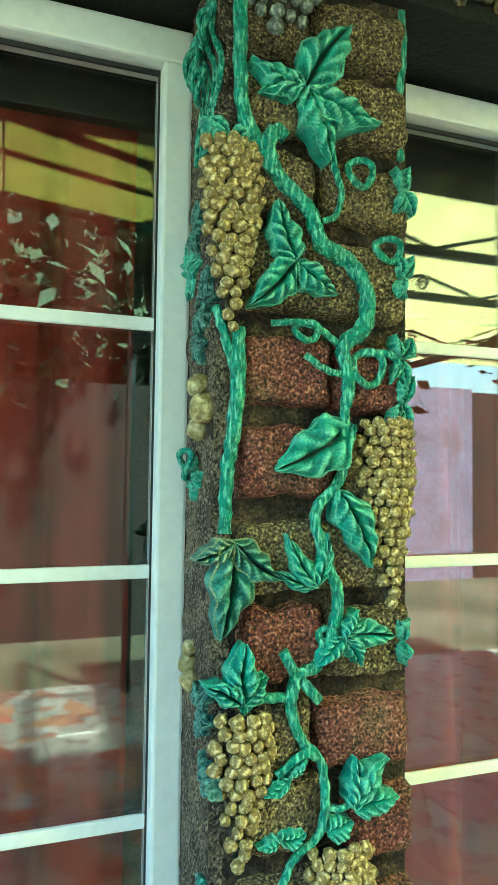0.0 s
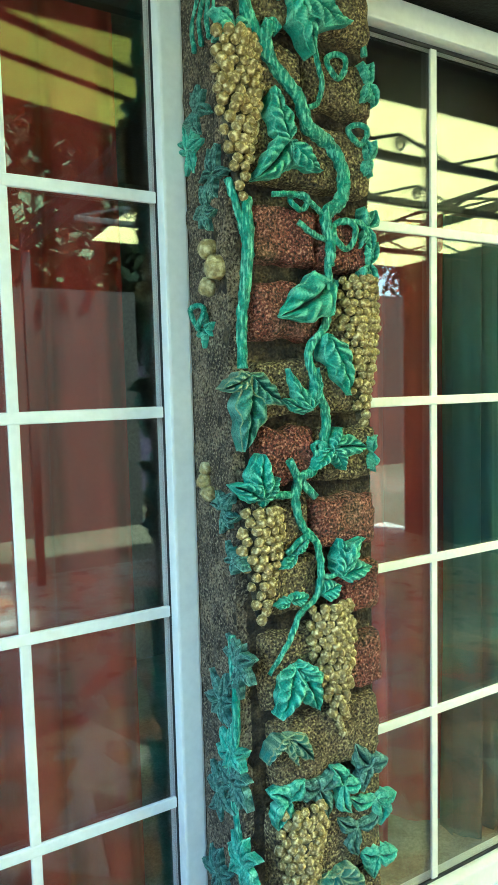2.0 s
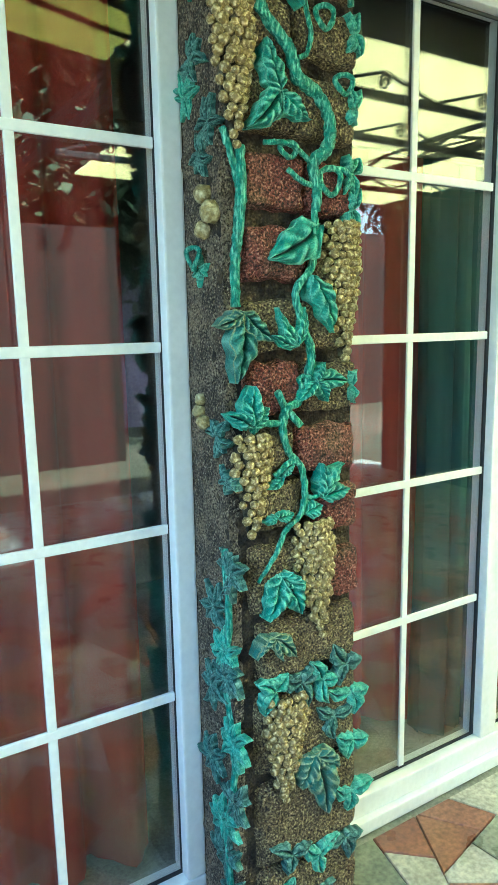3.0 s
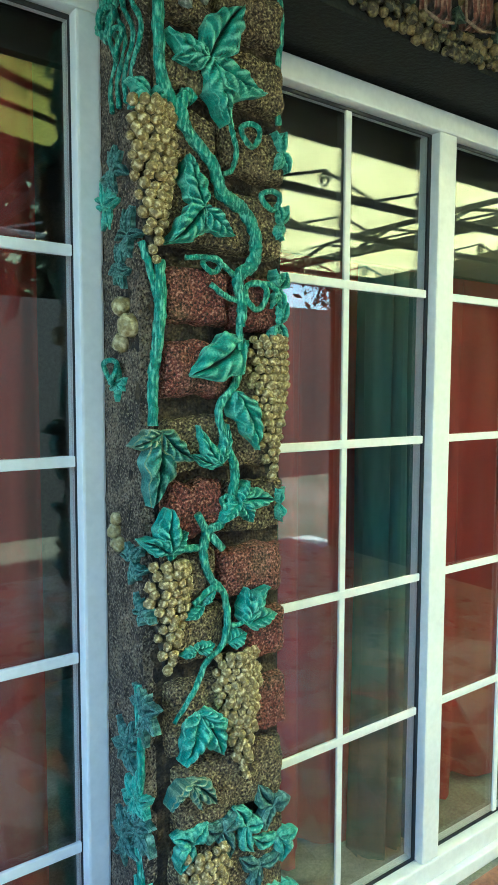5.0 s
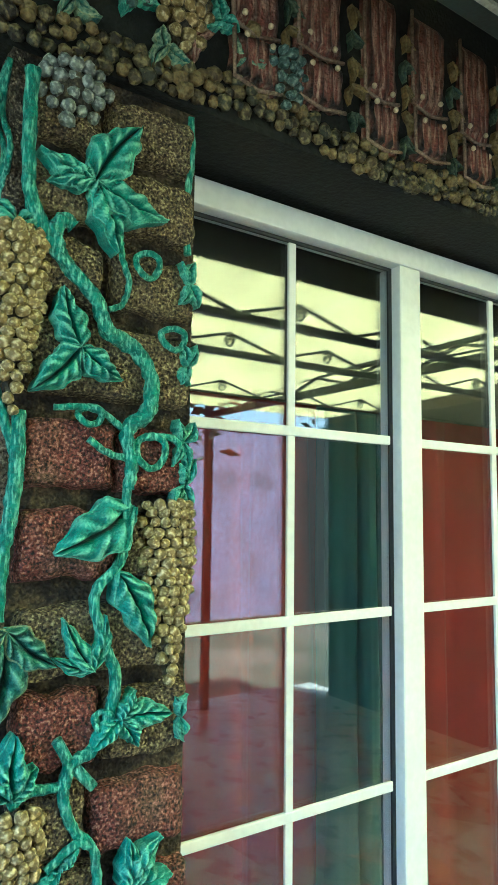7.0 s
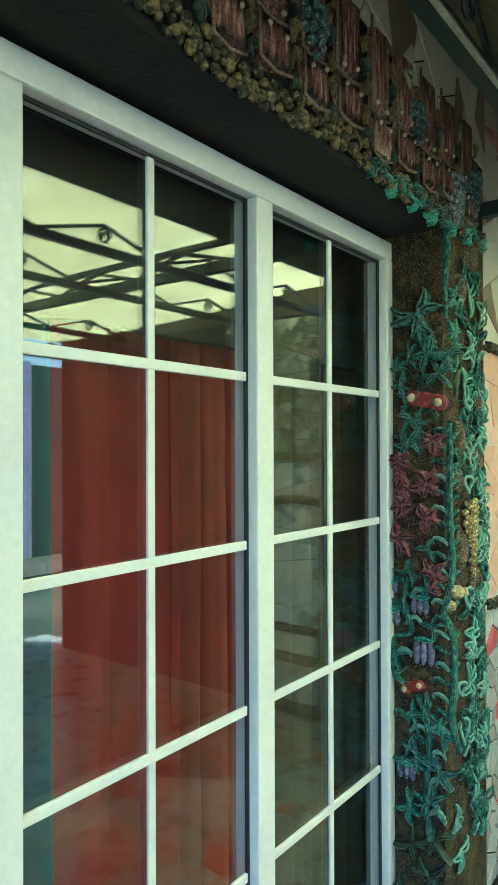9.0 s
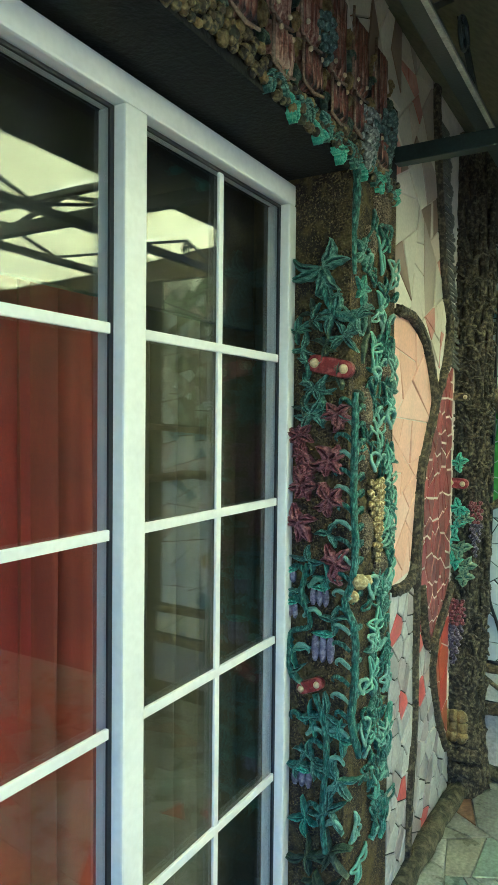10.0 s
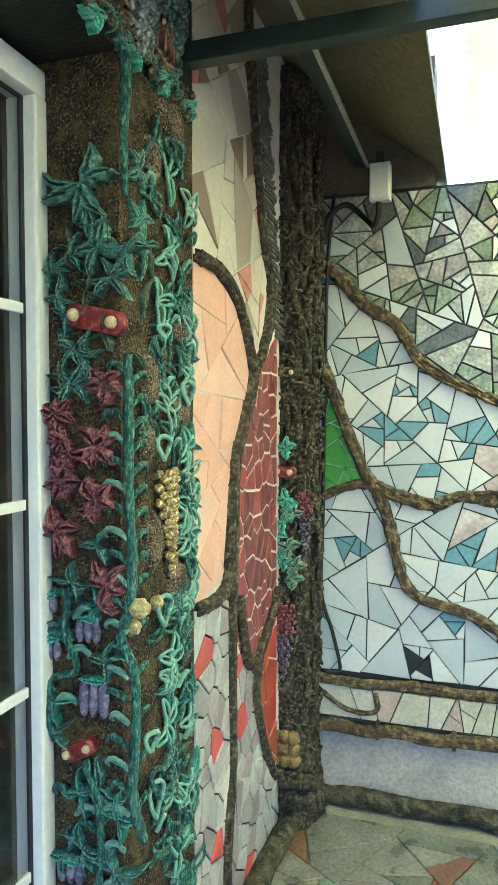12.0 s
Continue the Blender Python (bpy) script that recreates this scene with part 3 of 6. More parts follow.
def curtain(x0, x1, y, material, label, folds, z0=0.05, z1=2.42, depth=0.05, seed=0):
    bm = bmesh.new()
    n, rows = int(folds * 10), 12
    grid = []
    for k in range(2):
        sheet = []
        for j in range(rows + 1):
            line = []
            for i in range(n + 1):
                f = i / n
                a = f * folds * 2 * math.pi + 1.2 * noise.noise(Vector((f * 4, j * 0.15, seed)))
                d = depth * (0.6 + 0.4 * j / rows) * math.sin(a) + 0.012 * math.sin(2.7 * a + seed)
                line.append(bm.verts.new((x0 + (x1 - x0) * f + 0.01 * math.cos(a), y + d + 0.004 * k, z1 - (z1 - z0) * j / rows)))
            sheet.append(line)
        grid.append(sheet)
    for sheet, flip in zip(grid, (False, True)):
        for a, b in zip(sheet, sheet[1:]):
            for i in range(n):
                q = (a[i], a[i + 1], b[i + 1], b[i])
                bm.faces.new(q[::-1] if flip else q)
    for side in (0, n):
        for j in range(rows):
            bm.faces.new((grid[0][j][side], grid[0][j + 1][side], grid[1][j + 1][side], grid[1][j][side]))
    ob = part("curtain", bm, material, None, smooth=True)
    return tagged(ob, label, "curtain", "curtains behind the windows")


curtain(-1.2, 0.36, 1.50, M_CURTAIN_RED, "dark red floor-length curtain behind the glass", 9, seed=1)
curtain(0.60, 1.62, 1.60, M_CURTAIN_RED, "dark red floor-length curtain behind the glass", 5, seed=2)
curtain(1.36, 1.70, 1.46, M_CURTAIN_TEAL, "dark teal floor-length curtain behind the glass", 4, seed=3)
curtain(1.68, 2.20, 1.56, M_CURTAIN_RED, "dark red floor-length curtain behind the glass", 2, seed=4)
curtain(2.14, 2.46, 1.53, M_CURTAIN_ORANGE, "rust red floor-length curtain behind the glass", 3, seed=5)
curtain(2.45, 3.35, 1.52, M_CURTAIN_OLIVE, "olive tan floor-length curtain behind the glass", 8, seed=6)
rail = part("curtain_rail", tube([(-1.7, 1.56, 2.44), (3.5, 1.56, 2.44)], 0.012), M_STEEL, None)
tagged(rail, "dark steel curtain rail under the ceiling", "curtain rail")

# Added boards: they blacken the window heads so the canopy reflection stays crisp.
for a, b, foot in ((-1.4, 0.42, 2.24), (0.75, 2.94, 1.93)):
    ob = part("pelmet", box(a, b, 1.395, 1.425, foot, 2.46, 0.004), M_DARK_BOARD, None)
    tagged(ob, "dark board added behind the glass to keep the window heads black", "pelmet", "pelmets behind the windows")

# ---- roof, canopy and its steel frame ----
bm = bmesh.new()
prof = [(1.09, 2.96), (0.50, 2.545), (0.50, 2.575), (1.09, 2.99)]
ends = [[bm.verts.new((x, y, z)) for y, z in prof] for x in (-1.75, FAR_X + 0.35)]
for i in range(4):
    bm.faces.new((ends[0][i], ends[0][(i + 1) % 4], ends[1][(i + 1) % 4], ends[1][i]))
bm.faces.new(ends[0][::-1]), bm.faces.new(ends[1])
bmesh.ops.recalc_face_normals(bm, faces=bm.faces)
tagged(part("eave_roof", bm, M_ROOF, None), "olive lined eave sloping down from the wall", "roof", kind="structure")


def canopy():
    """Cream cloth stretched between the rafters, with a scalloped edge along the house."""
    thing = tagged(empty("canopy", (1.3, -1, 2.6)), "cream cloth canopy stretched over a steel frame", "canopy")
    bay = [-1.70, -0.80, 0.10, 1.00, 1.45, 2.40, 3.35, 4.20, 4.95]
    for x0, x1 in zip(bay, bay[1:]):
        reach = 2.85 if x0 > 1.4 else 0.72
        bm = bmesh.new()
        n, m = 72, 14
        sheets = []
        for k in range(2):
            rows = []
            for j in range(m + 1):
                v = j / m
                row = []
                for i in range(n + 1):
                    u = i / n
                    sag = 0.05 * math.sin(math.pi * u) * math.sin(math.pi * v)
                    y = 0.40 - reach * v - (0.26 * (x0 + (x1 - x0) * u - 0.2) * v if x0 < 0.9 else 0)
                    if j == 0:
                        y += 0.022 * abs(math.sin(u * 12 * math.pi))
                    row.append(bm.verts.new((x0 + 0.004 + (x1 - x0 - 0.008) * u, y, 2.70 - 0.05 * reach * v - sag + 0.004 * k)))
                rows.append(row)
            sheets.append(rows)
        for rows, flip in zip(sheets, (True, False)):
            for a, b in zip(rows, rows[1:]):
                for i in range(n):
                    q = (a[i], a[i + 1], b[i + 1], b[i])
                    bm.faces.new(q[::-1] if flip else q)
        part("cloth_panel", bm, M_CANOPY if x0 > 0.9 else M_CANOPY_OLIVE, thing, smooth=True)
        if x0 < 0.9:
            for y0, slant, r in ((0.40, 0.39, 0.017), (0.15, 0.33, 0.013), (-0.27, 0.26, 0.010)):
                line = [(x0 + 0.004 + (x1 - x0 - 0.008) * u, max(-0.5, min(0.39, y0 - slant * (x0 + (x1 - x0) * u - 0.08))), 2.622) for u in (0, 0.25, 0.5, 0.75, 1)]
                part("seam", tube(line, r, steps=3, sides=6), M_DARK_BOARD, thing, "dark slanting tube along a seam of the cloth", smooth=True)
    return thing


canopy()


def bar(points, r, parent, name="bar", material=None, sides=4):
    return part(name, tube(points, r, sides=sides, steps=6), material or M_STEEL, parent)


def truss(x, inner):
    """A dark steel rafter from the house to the outer post, with a lower chord, struts and scrolls."""
    th = tagged(empty("roof_truss", (x, 0, 2.5)), "dark green steel truss with scrolls under the canopy", "roof truss", "trusses under the canopy")
    part("lower_chord", box(x - 0.022, x + 0.022, -2.6, inner, 2.475, 2.525, 0.003), M_STEEL, th)
    part("upper_chord", box(x - 0.016, x + 0.016, -2.6, 0.44, 2.60, 2.628, 0.003), M_STEEL, th)
    for i in range(5):
        y = 0.4 - 0.62 * i
        bar([(x, y, 2.52), (x, y - 0.31, 2.602)], 0.013, th, "strut")
        bar([(x, y - 0.31, 2.602), (x, y - 0.62, 2.52)], 0.013, th, "strut")
    part("post", box(x - 0.03, x + 0.03, -2.64, -2.58, 0.0, 2.60, 0.004), M_STEEL, th)
    return th


for x, inner in ((1.00, 0.46), (3.26, 1.06)):
    truss(x, inner)


def scroll(th, x, y, z, r, along="x"):
    pts = []
    for i in range(15):
        a, q = i / 14 * 3.3 * math.pi, r * (1 - 0.75 * i / 14)
        u, v = q * math.cos(a), q * math.sin(a)
        pts.append((x + u, y, z + v) if along == "x" else (x, y + u, z + v))
    part("scroll", tube(pts, 0.006, steps=3, sides=6), M_STEEL, th)


def purlin(y, z, x0, x1, label):
    th = tagged(empty("purlin", (x0, y, z)), label, "purlin", "purlins under the canopy")
    part("beam", box(x0, x1, y - 0.022, y + 0.022, z - 0.022, z + 0.022, 0.003), M_STEEL, th)
    part("angle_edge", box(x0, x1, y - 0.036, y - 0.0225, z - 0.026, z - 0.018), M_STEEL_PALE, th, "pale bare steel angle edge")
    x = x0 + 0.10
    while x < x1 - 0.5 and x < 3.1:
        bar([(x, y, z + 0.02), (x + 0.28, y, z + 0.20)], 0.010, th, "strut")
        bar([(x + 0.28, y, z + 0.20), (x + 0.56, y, z + 0.02)], 0.010, th, "strut")
        scroll(th, x + 0.28, y - 0.02, z + 0.09, 0.055)
        x += 0.62
    return th


purlin(0.82, 2.605, -1.70, 4.40, "dark green steel purlin beside the house wall")
for y in (0.22, -0.35, -1.45):
    th = tagged(empty("purlin", (0, y, 2.5)), "dark green steel cross beam with scrolls", "purlin", "purlins under the canopy")
    part("beam", box(1.02, 4.3, y - 0.018, y + 0.018, 2.44, 2.474, 0.003), M_STEEL, th)
    for i in range(5):
        x = 1.04 + 0.65 * i
        bar([(x, y, 2.474), (x + 0.32, y, 2.56)], 0.009, th, "strut")
        bar([(x + 0.32, y, 2.56), (x + 0.64, y, 2.474)], 0.009, th, "strut")
        scroll(th, x + 0.32, y, 2.515, 0.035)

# ---- ground and what stands beyond the terrace ----
structure("ground", box(-400, 400, -400, 400, -0.12, -0.06), M_GRASS, "garden ground beyond the terrace", "ground")
floor = structure("floor", box(-1.95, FAR_X + 0.2, -2.9, 1.36, -0.055, -0.012), M_PAVE_BED, "terrace paved with irregular coloured marble shards", "floor")
structure("garden_wall", box(3.0, 7.4, -7.2, -7.0, -0.06, 3.05), M_LILACWALL, "lilac painted garden wall beyond the terrace", "wall")


# Two unseen walls, added so the panes mirror something dark there.
structure("garden_wall_shaded", box(7.404, 15.0, -7.2, -7.0, -0.06, 3.0), M_SOFFIT, "unseen dark wall added beside the lilac one to darken reflections")
structure("garden_wall_dark", box(-5.0, 2.6, -4.75, -4.6, -0.06, 2.5), M_SOFFIT, "unseen dark wall added beyond the terrace to darken reflections")


def tree(x, y, h, spread, seed, label):
    rng = random.Random(seed)
    th = tagged(empty("tree", (x, y, -0.06)), label, "tree", "trees beyond the terrace")
    part("trunk", tube([(x, y, -0.1), (x + 0.1, y, h * 0.25), (x - 0.05, y + 0.1, h * 0.55), (x, y, h * 0.9)], [0.16, 0.13, 0.09, 0.03], sides=9, rough=0.15), M_TRUNK, th)
    tips = []
    for i in range(9):
        a, z0 = i * 2.4 + rng.random(), h * (0.3 + 0.06 * i)
        q = Vector((x + spread * math.cos(a) * rng.uniform(0.5, 1), y + spread * math.sin(a) * rng.uniform(0.5, 1), z0 + h * rng.uniform(0.08, 0.25)))
        part("limb", tube([(x, y, z0), ((x + q.x) / 2, (y + q.y) / 2, z0 + h * 0.08), q], [0.06, 0.04, 0.012], sides=6), M_TRUNK, th)
        tips += [q, (q + Vector((x, y, z0))) / 2]
    bm = bmesh.new()
    for q in tips:
        for k in range(640):
            c = q + Vector((rng.gauss(0, 0.45), rng.gauss(0, 0.45), rng.gauss(0, 0.35)))
            a = Euler((rng.uniform(-1, 1), rng.uniform(-1, 1), rng.uniform(0, 6.3))).to_matrix()
            s = rng.uniform(0.08, 0.16)
            vs = [bm.verts.new(c + a @ Vector(w) * s) for w in ((-1, 0, 0), (0, -0.5, 0.1), (1, 0, 0), (0, 0.5, 0.1))]
            bm.faces.new(vs)
    part("crown", bm, M_FOLIAGE, th)
    return th


tree(-3.2, -6.2, 6.5, 1.9, 3, "leafy tree with dark green crown beyond the terrace")
tree(-0.9, -7.6, 7.0, 2.0, 4, "leafy tree with dark green crown beyond the terrace")
tree(-5.5, -8.0, 7.5, 2.2, 5, "tall leafy tree beyond the terrace")
tree(1.6, -9.5, 8.0, 2.3, 6, "tall leafy tree behind the garden wall")
tree(12.5, -9.5, 6.0, 2.0, 8, "leafy tree beside the garden wall")
tree(0.3, -6.0, 6.0, 1.8, 9, "leafy tree with dark green crown beyond the terrace")
tree(2.75, -6.2, 6.4, 1.6, 11, "leafy tree with dark green crown beyond the terrace")
tree(-1.9, -5.2, 5.5, 1.7, 10, "leafy tree with dark green crown beyond the terrace")

# ---- relief helpers ----
class Face:
    """A wall face: u runs along it, v is height, h stands out from it."""

    def __init__(self, axis, level, shift=0.0):
        self.axis, self.level, self.shift = axis, level, shift

    def __call__(self, u, v, h):
        return Vector((u + self.shift, self.level - h, v)) if self.axis == "x" else Vector((self.level - h, u, v))


P_FRONT, P_SIDE = Face("x", FRONT + 0.012, 0.013), Face("y", 0.425)
Q_FRONT, Q_SIDE = Face("x", FRONT + 0.012), Face("y", QX0)
FRIEZE, MOSAIC, FAR = Face("x", FRONT + 0.012), Face("x", 1.092), Face("y", FAR_X)


def put_blade(bm, face, a, b, width, h0=0.012, lift=0.012, seed=0, curl=0.0, rows=16, cols=6):
    """A moulded leaf blade on a wall face from a to b: two pillowed halves, a deep midrib crease and carved side veins,
    a wavy pointed outline, closed down to the wall."""
    a, b = Vector(a), Vector(b)
    d = b - a
    ln = d.length
    d /= ln
    s = Vector((-d.y, d.x))
    grid = []
    for i in range(rows + 1):
        t = i / rows
        wide = math.sin(math.pi / 2 * t / 0.36) ** 0.75 if t < 0.36 else 1 - ((t - 0.36) / 0.64) ** 1.7
        bend = curl * ln * math.sin(math.pi * t) + curl * ln * 0.5 * t * t
        row, low = [], []
        for j in range(-cols, cols + 1):
            f = j / cols
            w = width / 2 * (wide + 0.05) * (1 + 0.13 * math.sin(t * 17 + seed + (1.3 if f < 0 else 0)))
            p = a + d * (ln * t) + s * (w * f + bend)
            g = abs(f)
            h = h0 + 0.75 * lift * math.sin(math.pi * min(1, t * 0.86 + 0.10))
            h += 0.55 * lift * (1 - (2 * g - 1) ** 2) + 0.45 * lift * f * math.sin(seed * 3.1)
            h -= 0.60 * lift * math.exp(-(f / 0.13) ** 2)
            h -= 0.42 * lift * (0.5 + 0.5 * math.cos(t * 30 - g * 7 + seed)) ** 5 * min(1, g * 3) * (1 - t * 0.5)
            h += 0.30 * lift * noise.noise(Vector((p.x * 34, p.y * 34, seed)))
            row.append(bm.verts.new(face(p.x, p.y, max(0.002, h))))
            if g == 1:
                low.append(a + d * (ln * t) + s * (w * f * 0.93 + bend))
        low = [bm.verts.new(face(*q, -0.004)) for q in low]
        grid.append([low[0]] + row + [low[1]])
    for r0, r1 in zip(grid, grid[1:]):
        for j in range(len(r0) - 1):
            bm.faces.new((r0[j], r0[j + 1], r1[j + 1], r1[j]))
    bm.faces.new(grid[0]), bm.faces.new(grid[-1][::-1])
    return bm


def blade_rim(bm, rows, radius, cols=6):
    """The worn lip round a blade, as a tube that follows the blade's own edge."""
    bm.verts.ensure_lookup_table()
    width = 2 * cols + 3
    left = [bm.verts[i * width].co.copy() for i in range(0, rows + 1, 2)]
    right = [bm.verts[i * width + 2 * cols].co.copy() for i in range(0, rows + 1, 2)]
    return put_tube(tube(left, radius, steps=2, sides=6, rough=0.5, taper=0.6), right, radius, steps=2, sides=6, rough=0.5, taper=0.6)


def finish(bm):
    bmesh.ops.recalc_face_normals(bm, faces=bm.faces)
    return bm


def leaf_group(face, centre, tips, width, material, label, name="relief_leaf", group="relief leaves", h0=0.016, lift=0.016, curl=0.06):
    th = tagged(empty(name, face(*centre, 0)), label, "leaf relief", group)
    for k, tip in enumerate(tips):
        w = width * (1 if len(tips) == 1 else (Vector(tip) - Vector(centre)).length / 0.1)
        w = max(width * 0.6, min(width * 1.3, w))
        paint = material[k] if isinstance(material, tuple) else material
        bm = put_blade(bmesh.new(), face, centre, tip, w, h0, lift, seed=k * 2.3 + centre[1] * 9, curl=curl * (-1) ** k, rows=26, cols=10)
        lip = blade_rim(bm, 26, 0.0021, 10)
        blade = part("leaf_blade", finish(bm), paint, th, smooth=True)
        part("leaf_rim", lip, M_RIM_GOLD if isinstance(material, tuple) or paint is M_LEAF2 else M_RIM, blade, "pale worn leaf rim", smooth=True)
    return th


def sprig(face, c, n, r, width, material, label, a0=0, a1=360, seed=0, name="leaf_sprig", category="leaf relief", group="leaf sprigs", h0=0.008, lift=0.013):
    rng = random.Random(seed * 77 + int(c[1] * 1000))
    th = tagged(empty(name, face(*c, 0)), label, category, group)
    for k in range(n):
        a = radians(a0 + (a1 - a0) * (k + rng.uniform(-0.25, 0.25)) / max(1, n if a1 - a0 >= 360 else n - 1))
        q = r * rng.uniform(0.75, 1.15)
        tip = (c[0] + q * math.cos(a), c[1] + q * math.sin(a))
        bm = put_blade(bmesh.new(), face, c, tip, width * rng.uniform(0.8, 1.15), h0 + 0.004 * rng.random(), lift, seed=k + seed, curl=rng.uniform(-0.22, 0.22), rows=12)
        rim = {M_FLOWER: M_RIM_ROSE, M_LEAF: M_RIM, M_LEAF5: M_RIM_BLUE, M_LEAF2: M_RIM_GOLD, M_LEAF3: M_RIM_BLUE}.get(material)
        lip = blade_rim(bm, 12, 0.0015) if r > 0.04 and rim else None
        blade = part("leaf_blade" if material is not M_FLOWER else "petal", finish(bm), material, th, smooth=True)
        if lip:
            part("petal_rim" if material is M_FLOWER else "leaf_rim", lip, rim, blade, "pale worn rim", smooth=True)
    return th


def vine(face, pts, r, label, material=None, h=0.020, name="vine", group="vines on the wall", rough=0.3):
    v = [face(u, w, h + 0.004 * math.sin(i * 1.9)) for i, (u, w) in enumerate(pts)]
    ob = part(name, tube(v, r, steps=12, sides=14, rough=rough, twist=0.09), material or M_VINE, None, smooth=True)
    return tagged(ob, label, "vine relief", group)


def grape_mesh(name, material, lump=0.3):
    bm = put_ball(bmesh.new(), (0, 0, 0), 1.0, 9, 7, lump=lump)
    return mesh_of(name, bm, material, True)


GRAPES = {m.name: grape_mesh("grape", m) for m in (M_GRAPE, M_GRAPE_GREY, M_GRAPE_GREEN, M_GRAPE_RED, M_GRAPE_VIOLET)}


def grapes(face, top, bottom, width, r, material, label, seed=0, depth=0.034, shape=0.75, second=None):
    """A hanging bunch: berries packed in rows, broad above and pointed below, bulging off the wall."""
    rng = random.Random(seed)
    th = tagged(empty("grape_bunch", face(*top, 0)), label, "grape bunch", "grape bunches on the walls")
    ln = top[1] - bottom[1]
    spine = [face(top[0] + (bottom[0] - top[0]) * t, top[1] - 0.012 - (ln - 0.014) * t, 0.002) for t in (0, 0.33, 0.66, 1)]
    # Added dark core: gives the gaps between berries the shade of their depth.
    part("bunch_core", tube(spine, [min(0.034, width * 0.34 * (1 - t) ** shape + 0.004) for t in (0, 0.33, 0.66, 1)], sides=10, rough=0.2), M_BARK, th, "dark filler standing in for the shade between the berries", smooth=True)
    rows = max(3, int(ln / (r * 1.32)))
    for i in range(rows):
        t = i / (rows - 1)
        w = width / 2 * (1 - t) ** shape * (0.8 + 0.4 * min(1, t * 4)) + r * 0.5
        n = max(1, int(2 * w / (r * 1.52)))
        for k in range(n):
            f = (k + 0.5 + (0.22 if i % 2 else -0.22)) / n * 2 - 1
            u = top[0] + (bottom[0] - top[0]) * t + f * w + rng.uniform(-0.2, 0.2) * r
            h = depth * math.sqrt(max(0.05, 1 - f * f)) * (1 - 0.35 * t) + rng.uniform(-0.2, 0.25) * r
            mtl = second if second and t > 0.4 else material
            ob = new("grape", GRAPES[mtl.name])
            ob.parent = th
            ob.matrix_parent_inverse = Matrix.Translation(-th.location)
            q = r * rng.uniform(0.74, 1.02)
            ob.matrix_basis = Matrix.LocRotScale(face(u, top[1] - ln * t + rng.uniform(-0.2, 0.2) * r, h), Euler((rng.uniform(0, 6), rng.uniform(0, 6), rng.uniform(0, 6))), (q, q, q * rng.uniform(1.0, 1.2)))
    return th


def nut(face, u, v, r, label, material=None):
    ob = part("nut", put_ball(bmesh.new(), face(u, v, r * 0.5), r, 10, 8, lump=0.25), material or M_NUT, None, smooth=True)
    return tagged(ob, label, "nut relief", "nuts on the walls")


def ring(face, c, r, thick, label, material=None, squash=1.0):
    pts = [face(c[0] + r * math.cos(a), c[1] + r * squash * math.sin(a), 0.022 + 0.006 * math.sin(a * 2)) for a in [i / 10 * 2 * math.pi for i in range(11)]]
    ob = part("tendril", tube(pts, thick, steps=3, sides=7, rough=0.3), material or M_VINE, None, smooth=True)
    return tagged(ob, label, "vine relief", "curled tendrils")


def relief_brick(u0, u1, v0, v1, material, parent, seed, proud=0.011):
    """A worn block standing out of the mortar, with rounded, uneven edges."""
    bm = bmesh.new()
    nu, nv = 24, 14
    grid = []
    for j in range(nv + 1):
        row = []
        for i in range(nu + 1):
            f, g = i / nu * 2 - 1, j / nv * 2 - 1
            edge = (1 - abs(f) ** 14) * (1 - abs(g) ** 10)
            u = u0 + (u1 - u0) * i / nu + 0.007 * noise.noise(Vector((g * 2, seed, 1)))
            v = v0 + (v1 - v0) * j / nv + 0.010 * noise.noise(Vector((f * 2, seed, 5)))
            h = -0.036 + (proud + 0.036) * edge ** 0.5 + edge * (0.009 * noise.noise(Vector((u * 24, v * 24, seed))) + 0.005 * noise.noise(Vector((u * 75, v * 75, seed))))
            row.append(bm.verts.new(P_FRONT(u, v, h)))
        grid.append(row)
    for a, b in zip(grid, grid[1:]):
        for i in range(nu):
            bm.faces.new((a[i], a[i + 1], b[i + 1], b[i]))
    return part("brick", finish(bm), material, parent, smooth=True)


# ---- pillar between the windows ----
BRICKS = [(0.565, 0.705, 2.240, 2.335, 0), (0.445, 0.550, 2.232, 2.330, 0), (0.560, 0.710, 2.110, 2.214, 0), (0.445, 0.545, 2.108, 2.205, 0),
          (0.580, 0.712, 1.982, 2.080, 0), (0.445, 0.560, 1.975, 2.080, 0), (0.447, 0.708, 1.840, 1.945, 0), (0.448, 0.590, 1.698, 1.788, 1),
          (0.600, 0.696, 1.692, 1.785, 1), (0.448, 0.598, 1.560, 1.652, 1), (0.612, 0.700, 1.555, 1.645, 0), (0.450, 0.692, 1.418, 1.508, 0),
          (0.452, 0.575, 1.290, 1.384, 1), (0.590, 0.708, 1.285, 1.375, 0), (0.573, 0.712, 1.152, 1.238, 1), (0.452, 0.560, 1.150, 1.250, 0),
          (0.455, 0.580, 1.040, 1.130, 0), (0.622, 0.716, 1.010, 1.095, 1), (0.645, 0.722, 0.850, 0.950, 1), (0.455, 0.630, 0.850, 0.990, 0),
          (0.470, 0.722, 0.692, 0.812, 0), (0.462, 0.725, 0.460, 0.640, 0), (0.462, 0.728, 0.225, 0.420, 0), (0.462, 0.732, 0.040, 0.190, 0)]
for k, (u0, u1, v0, v1, red) in enumerate(BRICKS):
    grow = 0.011 if k > 5 else 0.003
    relief_brick(u0 - 0.004, u1 + (0.022 if u1 > 0.690 else 0.004), v0 - grow, v1 + grow, M_BRICK_RED if red else M_BRICK, wall_pillar, k * 3.7)


